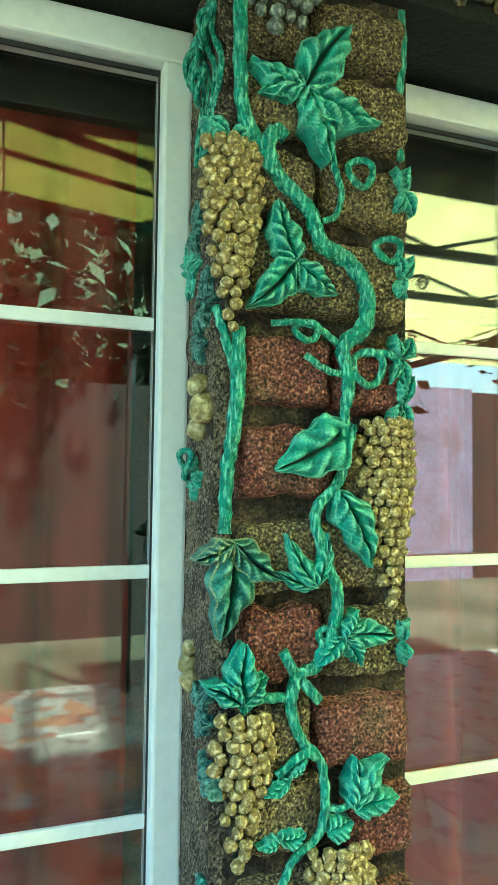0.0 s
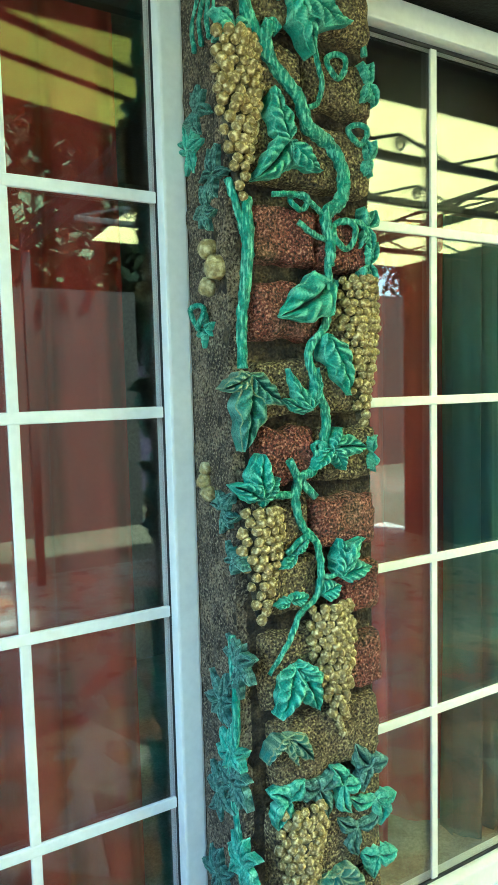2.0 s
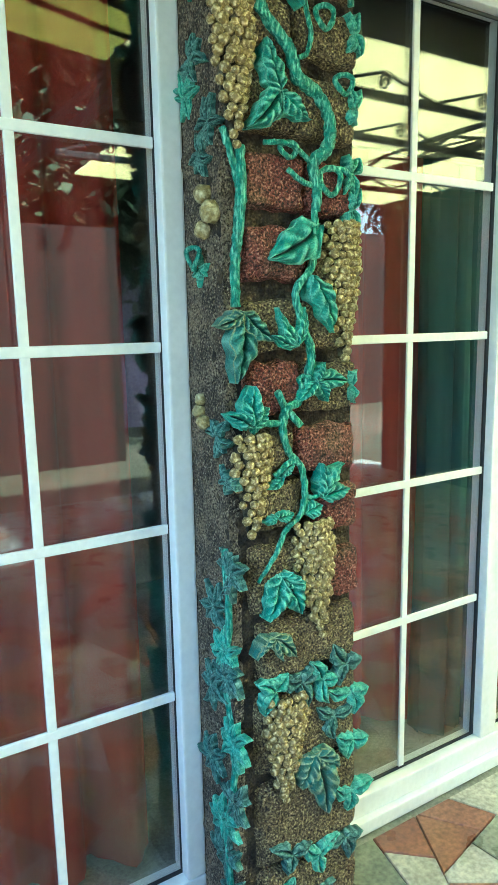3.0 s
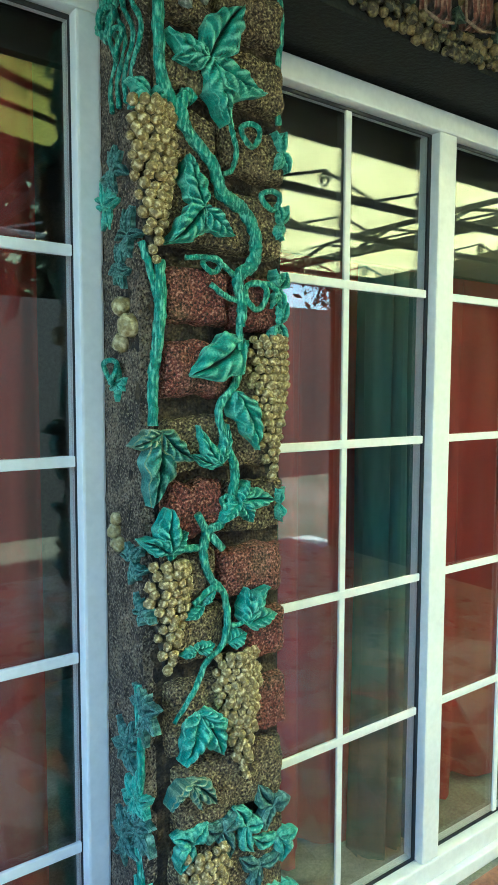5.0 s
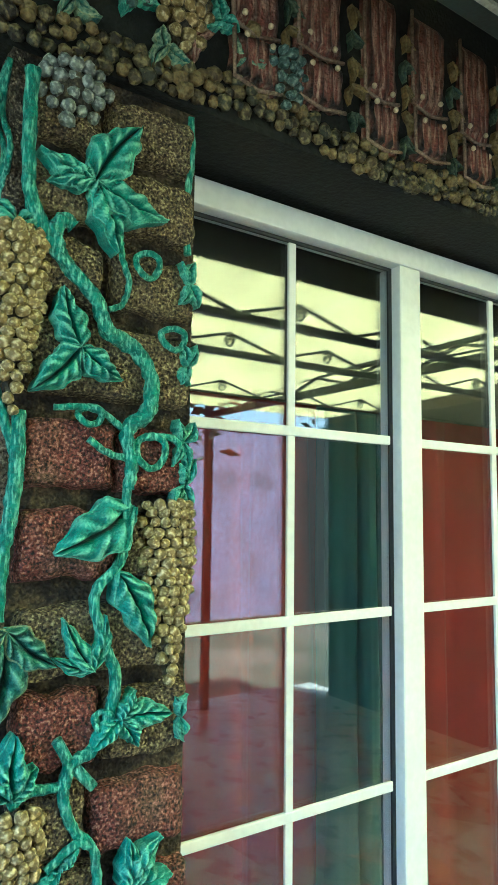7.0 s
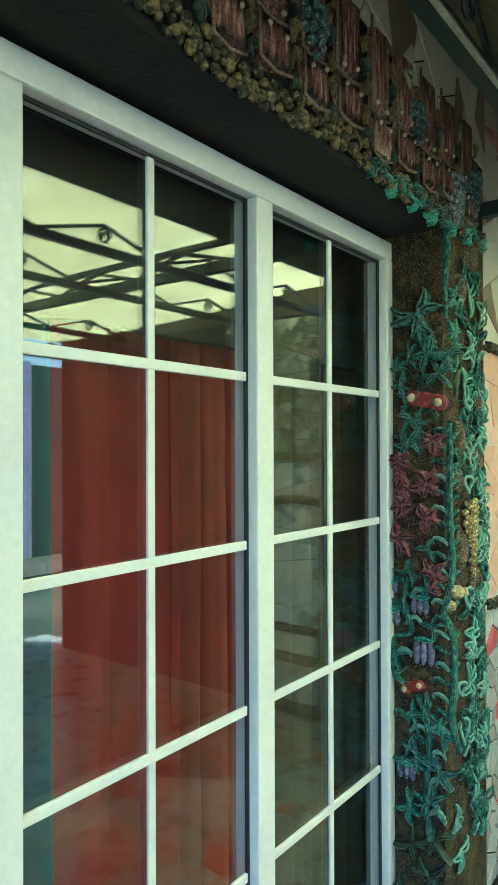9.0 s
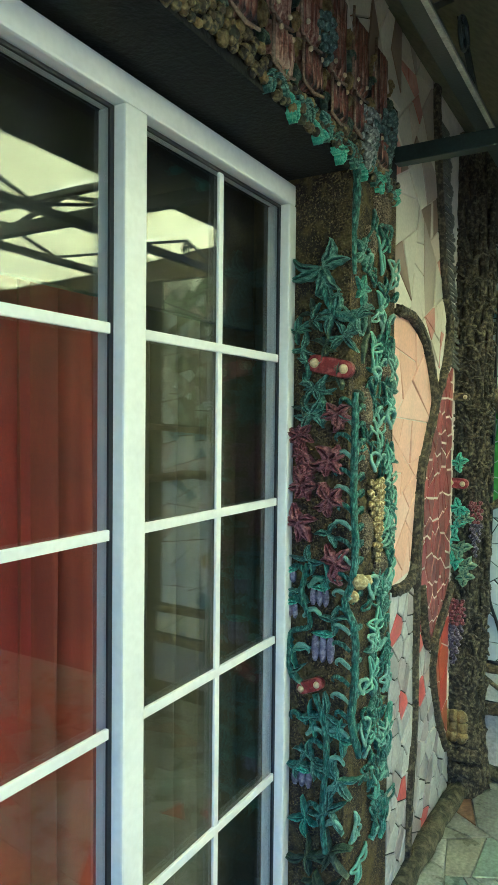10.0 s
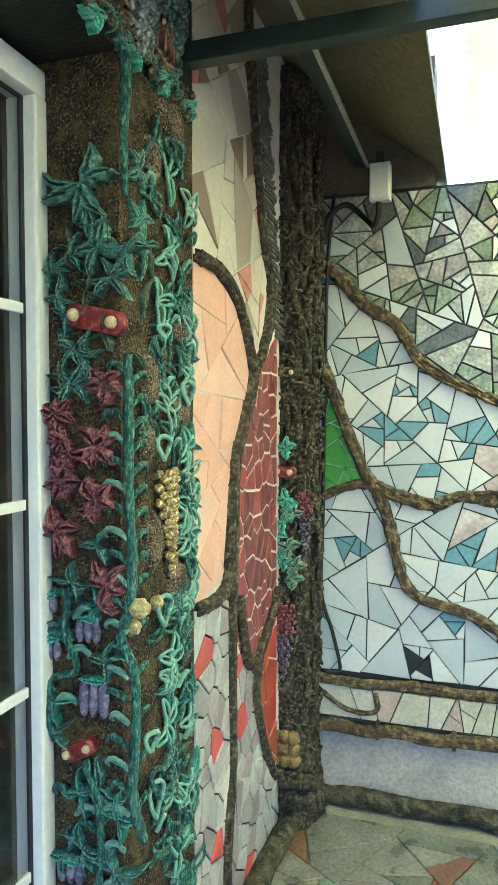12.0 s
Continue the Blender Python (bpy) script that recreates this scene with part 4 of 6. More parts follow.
def side_render():
    """Rough render on the pillar's splayed side, lumpy, running out over the window frame."""
    bm, grid = bmesh.new(), []
    for j in range(161):
        z = 0.05 + 2.32 * j / 160
        row = []
        for i in range(13):
            f = i / 12
            lump = 0.006 * noise.noise(Vector((f * 5, z * 22, 3))) + 0.0035 * noise.noise(Vector((f * 14, z * 70, 8)))
            row.append(bm.verts.new((0.4235 - 0.002 * f - lump, FRONT + 0.030 + (1.258 - FRONT - 0.030) * f, z)))
        row.append(bm.verts.new((0.426, 1.2585, z)))
        row.insert(0, bm.verts.new((0.452, FRONT + 0.034 + 0.006 * noise.noise(Vector((2, z * 30, 5))), z)))
        grid.append(row)
    for a, b in zip(grid, grid[1:]):
        for i in range(len(a) - 1):
            bm.faces.new((a[i], a[i + 1], b[i + 1], b[i]))
    return part("side_render", finish(bm), M_SIDE, wall_pillar, smooth=True)


side_render()
plinth = part("plinth", box(0.395, 0.765, 1.035, 1.255, 0, 0.045, 0.015), M_MORTAR, None)
tagged(plinth, "dark worn plinth at the pillar's foot", "plinth")

TEAL = "teal painted vine stem modelled on the pillar"
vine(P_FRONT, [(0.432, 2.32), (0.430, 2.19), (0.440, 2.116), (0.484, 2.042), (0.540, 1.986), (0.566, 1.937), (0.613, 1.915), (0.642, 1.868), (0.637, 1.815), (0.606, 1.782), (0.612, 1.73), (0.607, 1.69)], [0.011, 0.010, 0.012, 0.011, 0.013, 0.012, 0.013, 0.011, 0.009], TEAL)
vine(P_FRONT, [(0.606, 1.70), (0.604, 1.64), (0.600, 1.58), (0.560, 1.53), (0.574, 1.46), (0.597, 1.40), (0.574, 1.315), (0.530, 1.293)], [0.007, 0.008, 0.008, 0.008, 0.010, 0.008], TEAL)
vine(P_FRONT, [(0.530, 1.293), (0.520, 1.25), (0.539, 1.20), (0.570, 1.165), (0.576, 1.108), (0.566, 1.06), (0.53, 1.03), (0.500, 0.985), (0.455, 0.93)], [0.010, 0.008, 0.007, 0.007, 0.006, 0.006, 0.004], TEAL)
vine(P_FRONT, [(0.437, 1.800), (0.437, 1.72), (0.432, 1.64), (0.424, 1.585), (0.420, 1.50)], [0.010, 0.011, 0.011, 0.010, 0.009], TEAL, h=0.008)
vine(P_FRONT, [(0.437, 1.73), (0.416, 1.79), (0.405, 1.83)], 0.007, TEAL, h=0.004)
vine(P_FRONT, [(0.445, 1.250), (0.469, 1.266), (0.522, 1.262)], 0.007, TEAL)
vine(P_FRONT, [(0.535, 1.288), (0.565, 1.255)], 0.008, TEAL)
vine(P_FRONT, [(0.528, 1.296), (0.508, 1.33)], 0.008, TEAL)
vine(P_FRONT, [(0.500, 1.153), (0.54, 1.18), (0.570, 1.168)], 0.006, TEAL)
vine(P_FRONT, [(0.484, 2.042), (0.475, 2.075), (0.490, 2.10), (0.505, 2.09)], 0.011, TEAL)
vine(P_FRONT, [(0.582, 2.085), (0.585, 2.055), (0.600, 2.02), (0.590, 1.985), (0.566, 1.97)], 0.005, "thin teal tendril curling over the bricks")
ring(P_FRONT, (0.630, 2.055), 0.021, 0.0055, "curled teal tendril over the bricks")
ring(P_FRONT, (0.680, 1.940), 0.022, 0.0055, "curled teal tendril over the bricks", squash=0.8)
ring(P_FRONT, (0.541, 1.800), 0.019, 0.0055, "curled teal tendril over the bricks", squash=0.7)
ring(P_FRONT, (0.645, 1.750), 0.026, 0.0060, "curled teal tendril over the bricks")
ring(P_FRONT, (0.578, 1.345), 0.013, 0.0050, "curled teal tendril over the bricks")
vine(P_FRONT, [(0.485, 1.808), (0.53, 1.812), (0.565, 1.806), (0.595, 1.785)], 0.005, "thin teal tendril curling over the bricks")
vine(P_FRONT, [(0.540, 1.765), (0.570, 1.745), (0.608, 1.738)], 0.0055, "thin teal tendril curling over the bricks")
vine(P_FRONT, [(0.635, 1.775), (0.68, 1.775), (0.708, 1.755)], 0.006, "thin teal tendril curling over the bricks")
vine(P_FRONT, [(0.575, 1.10), (0.60, 1.095), (0.63, 1.10)], 0.005, "thin teal tendril curling over the bricks")
VL = "large teal painted vine leaf with carved veins"
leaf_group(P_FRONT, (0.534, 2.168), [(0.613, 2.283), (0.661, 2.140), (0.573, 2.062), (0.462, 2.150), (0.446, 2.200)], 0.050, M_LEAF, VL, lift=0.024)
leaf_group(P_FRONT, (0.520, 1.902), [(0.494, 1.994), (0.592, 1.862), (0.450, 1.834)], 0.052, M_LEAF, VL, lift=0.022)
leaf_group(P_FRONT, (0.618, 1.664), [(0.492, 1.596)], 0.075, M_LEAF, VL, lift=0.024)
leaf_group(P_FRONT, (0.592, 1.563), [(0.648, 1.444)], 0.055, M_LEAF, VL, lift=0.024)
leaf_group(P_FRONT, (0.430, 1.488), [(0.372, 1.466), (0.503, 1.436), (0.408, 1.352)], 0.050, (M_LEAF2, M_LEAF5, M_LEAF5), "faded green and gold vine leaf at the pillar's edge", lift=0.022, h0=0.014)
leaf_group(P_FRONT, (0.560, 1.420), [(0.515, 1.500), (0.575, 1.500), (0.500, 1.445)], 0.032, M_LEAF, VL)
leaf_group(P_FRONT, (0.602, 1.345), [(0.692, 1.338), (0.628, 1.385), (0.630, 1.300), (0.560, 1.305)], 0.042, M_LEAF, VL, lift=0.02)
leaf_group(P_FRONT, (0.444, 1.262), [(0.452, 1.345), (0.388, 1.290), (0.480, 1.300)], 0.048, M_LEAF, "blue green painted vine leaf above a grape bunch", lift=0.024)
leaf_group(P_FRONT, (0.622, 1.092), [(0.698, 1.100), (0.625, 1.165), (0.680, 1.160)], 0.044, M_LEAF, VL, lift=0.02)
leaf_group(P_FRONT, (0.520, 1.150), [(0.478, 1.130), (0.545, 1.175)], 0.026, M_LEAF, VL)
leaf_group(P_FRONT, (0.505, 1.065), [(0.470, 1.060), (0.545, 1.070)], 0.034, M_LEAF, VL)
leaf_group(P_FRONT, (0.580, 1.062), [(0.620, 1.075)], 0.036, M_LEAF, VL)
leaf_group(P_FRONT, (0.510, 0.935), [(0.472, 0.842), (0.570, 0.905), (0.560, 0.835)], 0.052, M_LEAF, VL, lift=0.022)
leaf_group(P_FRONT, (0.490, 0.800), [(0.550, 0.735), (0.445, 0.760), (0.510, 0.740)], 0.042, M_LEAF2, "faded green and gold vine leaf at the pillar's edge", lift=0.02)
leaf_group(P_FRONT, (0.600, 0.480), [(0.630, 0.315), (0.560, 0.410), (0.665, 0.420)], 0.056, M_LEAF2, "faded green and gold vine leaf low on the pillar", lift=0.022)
for k, (u, v) in enumerate([(0.50, 0.665), (0.57, 0.665), (0.63, 0.655), (0.70, 0.675), (0.715, 0.60), (0.66, 0.555), (0.72, 0.47), (0.54, 0.24), (0.62, 0.20), (0.70, 0.215), (0.50, 0.13), (0.60, 0.10), (0.72, 0.33)]):
    sprig(P_FRONT, (u, v), 3, 0.062, 0.036, (M_LEAF, M_LEAF3)[k % 2], "teal painted leaves low on the pillar", 150, 380, seed=k)
for k, (u, v) in enumerate([(0.712, 2.04), (0.710, 1.90), (0.706, 1.77), (0.710, 1.33), (0.710, 1.70)]):
    sprig(P_FRONT, (u, v), 2, 0.042, 0.020, M_LEAF, "small teal leaves along the pillar's edge", 70, 110, seed=k + 30)
    sprig(P_FRONT, (u, v), 2, 0.042, 0.020, M_LEAF, "small teal leaves along the pillar's edge", 250, 290, seed=k + 36)
vine(P_FRONT, [(0.716, 2.35), (0.718, 2.28), (0.714, 2.20), (0.716, 2.10)], 0.006, TEAL, h=0.0)
BG = "bunch of gold painted grapes hanging on the pillar"
grapes(P_FRONT, (0.422, 2.066), (0.424, 1.800), 0.092, 0.0110, M_GRAPE, BG, 1)
grapes(P_FRONT, (0.680, 1.668), (0.690, 1.392), 0.098, 0.0105, M_GRAPE, BG, 2)
grapes(P_FRONT, (0.452, 1.238), (0.446, 1.035), 0.088, 0.0112, M_GRAPE, BG, 3)
grapes(P_FRONT, (0.604, 1.035), (0.624, 0.772), 0.108, 0.0110, M_GRAPE, BG, 4)
grapes(P_FRONT, (0.530, 0.640), (0.522, 0.390), 0.112, 0.0112, M_GRAPE, BG, 5)
grapes(P_FRONT, (0.500, 2.345), (0.492, 2.255), 0.105, 0.0122, M_GRAPE_GREY, "bunch of silver grey grapes at the pillar's top", 6, shape=0.35)
sprig(P_FRONT, (0.420, 2.078), 6, 0.045, 0.026, M_LEAF, "teal calyx leaves on top of a grape bunch", 160, 380, seed=41)
for k, (y, z, r) in enumerate([(1.162, 1.722, 0.020), (1.130, 1.684, 0.024), (1.170, 1.655, 0.018), (1.210, 1.283, 0.016), (1.190, 1.262, 0.017), (1.205, 1.310, 0.013)]):
    nut(P_SIDE, y, z, r, "pale gold nut modelled on the pillar's side")
for k, (y, z, n, r) in enumerate([(1.20, 1.98, 5, 0.055), (1.21, 1.92, 4, 0.06), (1.17, 1.85, 4, 0.05), (1.14, 1.80, 4, 0.05), (1.19, 1.58, 3, 0.035), (1.11, 0.95, 5, 0.06), (1.13, 0.86, 5, 0.06), (1.16, 0.77, 5, 0.065), (1.11, 0.71, 5, 0.06), (1.17, 0.66, 5, 0.065), (1.12, 0.56, 5, 0.065), (1.16, 0.48, 5, 0.07), (1.11, 0.42, 5, 0.06), (1.16, 0.34, 5, 0.07), (1.12, 0.26, 5, 0.065), (1.15, 0.17, 4, 0.06), (1.20, 2.27, 4, 0.05), (1.13, 1.24, 4, 0.05), (1.12, 1.15, 3, 0.04)]):
    sprig(P_SIDE, (y + 0.035 * math.sin(k * 2.4), z), n + 2, r, r * 0.40, (M_LEAF3, M_LEAF, M_LEAF3)[k % 3], "blue green leaves modelled on the pillar's side", 0, 360, seed=k + 60, h0=0.004, lift=0.009)
for k, y in enumerate((1.10, 1.13, 1.16, 1.19)):
    vine(P_SIDE, [(1.10 + 0.008 * k, 2.345), (y + 0.018, 2.27), (y - 0.014, 2.20), (y + 0.022, 2.14), (y + 0.004, 2.085)], 0.0048, "teal stem on the pillar's side", M_VINE, h=0.006)
vine(P_SIDE, [(1.12, 1.00), (1.10, 0.85), (1.13, 0.7), (1.10, 0.5), (1.13, 0.3), (1.11, 0.08)], 0.008, "teal stem on the pillar's side", h=0.006)
ring(P_SIDE, (1.19, 1.60), 0.022, 0.0055, "curled teal tendril on the pillar's side")
ring(P_SIDE, (1.15, 2.19), 0.018, 0.005, "curled teal tendril on the pillar's side", squash=1.5)
ring(P_SIDE, (1.12, 2.27), 0.015, 0.005, "curled teal tendril on the pillar's side", squash=1.6)
ring(P_SIDE, (1.19, 2.24), 0.028, 0.006, "curled teal tendril on the pillar's side")

# ---- frieze above the windows ----
rng = random.Random(7)


def stone_row(x0, x1, z, label, rows=2, size=0.0155):
    bm = bmesh.new()
    for j in range(rows):
        x = x0 + (size if j % 2 else 0)
        while x < x1:
            r = size * rng.uniform(0.7, 1.15)
            put_ball(bm, FRIEZE(x, z + j * size * 1.5 + rng.uniform(-0.5, 0.5) * size + 0.012 * math.sin(x * 9), 0.004 + 0.012 * rng.random()), r, 7, 5, (1.0, 0.8, rng.uniform(0.75, 1.0)), 0.35)
            x += r * 1.75
    ob = part("pebble_band", bm, M_STONE_Y, None, smooth=True)
    return tagged(ob, label, "pebble relief", kind="stuff")


stone_row(-0.4, 3.33, 2.388, "olive gold pebbles along the lintel's lower edge", 3)


def plank(x, z0, z1, w, seed):
    """A carved board with a ragged foot, grain grooves and a pair of studs."""
    r = random.Random(seed)
    th = tagged(empty("relief_plank", FRIEZE(x, z0, 0)), "red brown carved plank with cream studs on the lintel", "plank relief", "planks on the lintel")
    for lo_, hi_, hh in ((z0, z0 + 0.105, 0.026), (z0 + 0.112, z1, 0.018)):
        bm = bmesh.new()
        nu, nv = 14, 8
        grid = []
        for j in range(nv + 1):
            row = []
            for i in range(nu + 1):
                f = i / nu * 2 - 1
                v = lo_ + (hi_ - lo_) * j / nv
                if j == 0:
                    v += 0.014 * f * (1 if seed % 2 else -1) + 0.008 * noise.noise(Vector((f * 3, seed, 0)))
                h = hh * (1 - abs(f) ** 8) * (1 if 0 < j < nv else 0.25) + 0.004 * math.sin(i * 2.1 + seed + 0.3 * j) + 0.004 * noise.noise(Vector((f * 4, v * 30, seed)))
                row.append(bm.verts.new(FRIEZE(x + w / 2 * f * (1 + 0.05 * math.sin(j + seed)), v, h if 0 < j < nv and abs(f) < 1 else min(h, 0.001))))
            grid.append(row)
        for a, b in zip(grid, grid[1:]):
            for i in range(nu):
                bm.faces.new((a[i], a[i + 1], b[i + 1], b[i]))
        part("board", finish(bm), M_PLANK, th, smooth=True)
        edge = [FRIEZE(x + w / 2 * g, v, hh * 0.8) for g, v in ((-0.98, hi_), (-0.97, (lo_ + hi_) / 2), (-0.96, lo_ + 0.006), (0.0, lo_ - 0.004), (0.96, lo_ + 0.008))]
        part("board_edge", tube(edge, 0.0042, steps=1, sides=6, rough=0.4), M_PLANK_EDGE, th, "pale worn edge", smooth=True)
        for u in (-0.28, 0.25):
            part("stud", put_ball(bmesh.new(), FRIEZE(x + u * w, lo_ + (0.085 if lo_ == z0 else 0.03) + r.uniform(-0.01, 0.01), hh + 0.002), 0.0062, 8, 6), M_STUD, th, "cream stud", smooth=True)
    return th


x, k = 0.86, 0
while x < 3.25:
    w = (0.112, 0.124, 0.106, 0.118)[k % 4]
    plank(x, 2.445 + (0.0, 0.02, -0.012, 0.012)[k % 4], 2.80, w, k)
    for j in range(5):
        sprig(FRIEZE, (x + w / 2 + 0.020, 2.49 + 0.060 * j), 2, 0.050, 0.013, (M_LEAF4, M_STONE_Y, M_STONE_Y)[j % 3], "olive fern leaves between the planks", -80, -25, seed=k * 9 + j, name="fern_sprig", group="fern between the planks", h0=0.004, lift=0.010)
    x += w + 0.048
    k += 1
for k, (x, z, m) in enumerate([(0.925, 2.535, M_GRAPE_GREEN), (2.15, 2.66, M_GRAPE_GREEN), (0.70, 2.56, M_GRAPE), (0.28, 2.53, M_GRAPE_GREY), (3.05, 2.52, M_GRAPE_GREEN), (0.60, 2.60, M_GRAPE_GREEN), (2.72, 2.66, M_GRAPE_GREEN), (0.14, 2.56, M_GRAPE)]):
    grapes(FRIEZE, (x, z), (x + 0.005, z - 0.10), 0.09, 0.013, m, "bunch of grey green berries on the lintel", 50 + k, shape=0.4)
grapes(Q_FRONT, (3.03, 2.545), (3.02, 2.395), 0.13, 0.016, M_GRAPE_GREY, "bunch of dull grey grapes at the lintel's corner", 61, shape=0.45)
grapes(Q_FRONT, (3.20, 2.60), (3.19, 2.47), 0.12, 0.016, M_GRAPE_GREEN, "bunch of grey green grapes at the lintel's corner", 62, shape=0.45)
for k in range(18):
    u = 2.45 + 0.05 * k + 0.012 * math.sin(k * 3.1)
    sprig(FRIEZE, (u, 2.405 + 0.02 * math.sin(k * 2.2)), 3, 0.042, 0.020, (M_LEAF3, M_LEAF3, M_LEAF)[k % 3], "teal leaves along the lintel's lower edge", 180, 380, seed=k + 200)
for k in range(14):
    u, z = 0.12 + 0.055 * k, 2.50 + 0.05 * math.sin(k * 1.7)
    sprig(FRIEZE, (u, z), 3, 0.045, 0.024, (M_LEAF, M_LEAF2, M_PLANK)[k % 3], "small painted leaves above the pillar", 0, 360, seed=k + 240)
    nut(FRIEZE, u + 0.02, z + 0.07, 0.017, "dark gold nut above the pillar", M_STONE_Y)
for k in range(3):
    ring(FRIEZE, (1.62 + 0.52 * k, 2.72), 0.022, 0.006, "curled olive tendril over the planks", M_LEAF2)

# ---- plant relief on the second pillar ----
def flower(face, c, r, n, label, seed=0, a0=0, a1=360):
    th = sprig(face, c, n, r, r * 0.50, M_FLOWER, label, a0, a1, seed=seed, name="relief_flower", category="flower relief", group="flowers on the pillar", lift=0.020)
    part("flower_heart", put_ball(bmesh.new(), face(*c, 0.016), r * 0.16, 8, 6, lump=0.2), M_FLOWER, th, smooth=True)
    return th


def strap(face, a, b, w, label, material=None):
    """A red strap held by two cream studs."""
    th = tagged(empty("strap", face(*a, 0)), label, "strap", "red straps on the walls")
    a, b = Vector(a), Vector(b)
    d = (b - a).normalized()
    s = Vector((-d.y, d.x))
    bm = bmesh.new()
    outline = []
    for c, e in ((b, 0), (a, math.pi)):
        for i in range(9):
            t = -math.pi / 2 + math.pi * i / 8 + e
            q = c + (d * math.cos(t) + s * math.sin(t)) * w / 2
            outline.append(q)
    rings = [[bm.verts.new(face(*(q if k < 2 else q + ((a + b) / 2 - q) * 0.12), h)) for q in outline] for k, h in enumerate((-0.003, 0.017, 0.022))]
    n = len(outline)
    for r0, r1 in zip(rings, rings[1:]):
        for i in range(n):
            bm.faces.new((r0[i], r0[(i + 1) % n], r1[(i + 1) % n], r1[i]))
    bm.faces.new(rings[-1])
    part("strap_plate", finish(bm), material or M_REDTAG, th)
    for c in (a, b):
        part("stud", put_ball(bmesh.new(), face(*c, 0.024), w * 0.27, 10, 7, (1, 1, 1)), M_STUD, th, "cream stud", smooth=True)
    return th


def pods(face, c, n, w, h, label):
    th = tagged(empty("relief_pods", face(*c, 0)), label, "flower relief", "violet pods on the pillar")
    for k in range(n):
        u = c[0] + (k - (n - 1) / 2) * w
        part("pod", put_ball(bmesh.new(), face(u, c[1], 0.010), h / 2, 9, 8, (w / h * 1.05, w / h * 1.05, 1.0) , 0.12), M_VIOLET, th, smooth=True)
    part("cap", finish(put_blade(bmesh.new(), face, (c[0] - n * w / 2, c[1] + h * 0.5), (c[0] + n * w / 2, c[1] + h * 0.5), 0.018, 0.010, 0.012)), M_LEAF, th, smooth=True)
    return th


def hook(face, c, du, dv, r, material, label):
    """A short curled shoot: rises from the stem and bends over."""
    pts = [(c[0], c[1]), (c[0] + du * 0.45, c[1] + dv * 0.85), (c[0] + du * 0.9, c[1] + dv), (c[0] + du * 1.15, c[1] + dv * 0.45), (c[0] + du * 1.1, c[1] + dv * 0.05)]
    ob = part("shoot", tube([face(u, v, 0.010 + 0.008 * math.sin(i)) for i, (u, v) in enumerate(pts)], [r, r * 1.3, r * 1.1, r * 0.8, r * 0.4], steps=5, sides=9, rough=0.3, twist=0.12), material, None, smooth=True)
    return tagged(ob, label, "vine relief", "curled shoots on the pillar")


def looped_leaves(face, c, n, size, material, label, seed):
    """A tuft of leaves, each modelled as a raised loop of clay round a hollow, with a midrib."""
    r = random.Random(seed)
    th = tagged(empty("leaf_tuft", face(*c, 0)), label, "leaf relief", "looped leaf tufts on the pillar")
    for k in range(n):
        a = 2 * math.pi * (k + r.uniform(-0.3, 0.3)) / n + seed
        ln, w = size * r.uniform(0.7, 1.15), size * r.uniform(0.16, 0.26)
        d, q = Vector((math.cos(a), math.sin(a))), Vector((-math.sin(a), math.cos(a)))
        bend = r.uniform(-0.25, 0.25) * ln
        pts = []
        for i in range(13):
            t = i / 12 * 2 * math.pi
            f = 0.5 - 0.5 * math.cos(t)
            p = Vector(c) + d * ln * f + q * (w * math.sin(t) * (1.15 - 0.5 * f) + bend * f * f)
            pts.append(face(p.x, p.y, 0.008 + 0.010 * math.sin(math.pi * f) + r.uniform(-0.002, 0.002)))
        part("leaf_loop", tube(pts, 0.0042, steps=3, sides=7, rough=0.4), material, th, smooth=True)
        rib = [Vector(c) + d * ln * f + q * bend * f * f for f in (0.05, 0.45, 0.85)]
        part("leaf_rib", tube([face(p.x, p.y, 0.008) for p in rib], 0.003, steps=3, sides=6, rough=0.4), material, th, smooth=True)
    return th


S, F = Q_SIDE, Q_FRONT
TL = "teal painted leaves modelled on the dark pillar"
sprig(S, (1.165, 2.100), 6, 0.105, 0.030, M_LEAF3, "large dark teal leaf with spread fingers", 20, 350, seed=1, lift=0.022)
sprig(S, (1.130, 1.965), 4, 0.07, 0.026, M_LEAF3, TL, 0, 360, seed=2)
vine(S, [(1.165, 2.09), (1.155, 2.02), (1.125, 1.965), (1.07, 1.945)], 0.008, "teal stem on the dark pillar", M_VINE_DARK)
for k, (u, v, n, r, w) in enumerate([(1.06, 1.95, 6, 0.055, 0.026), (1.10, 1.90, 6, 0.06, 0.026), (1.23, 1.87, 4, 0.045, 0.022), (1.20, 1.95, 3, 0.05, 0.022), (1.19, 1.755, 6, 0.055, 0.028), (1.20, 1.68, 6, 0.05, 0.032), (1.16, 1.69, 4, 0.04, 0.022)]):
    sprig(S, (u, v), n, r * 1.08, w * 0.60, M_LEAF3, TL, 0, 360, seed=k + 5)
strap(S, (1.185, 1.826), (1.095, 1.806), 0.052, "red strap with two cream studs on the dark pillar")
strap(S, (1.215, 0.866), (1.165, 0.888), 0.036, "small red strap with two cream studs on the pillar")
for k, (u, v, r, a0, a1) in enumerate([(1.112, 1.680, 0.062, 150, 400), (1.232, 1.615, 0.052, -70, 200), (1.215, 1.560, 0.050, 200, 440), (1.135, 1.545, 0.072, 100, 400), (1.222, 1.470, 0.066, 190, 480), (1.135, 1.432, 0.070, 60, 400), (1.232, 1.360, 0.070, 180, 420), (1.112, 1.250, 0.070, 60, 420), (1.215, 1.50, 0.045, 0, 200)]):
    flower(S, (u, v), r * 0.84, 6, "maroon lily-like flower modelled on the dark pillar", seed=k + 11, a0=a0, a1=a1)
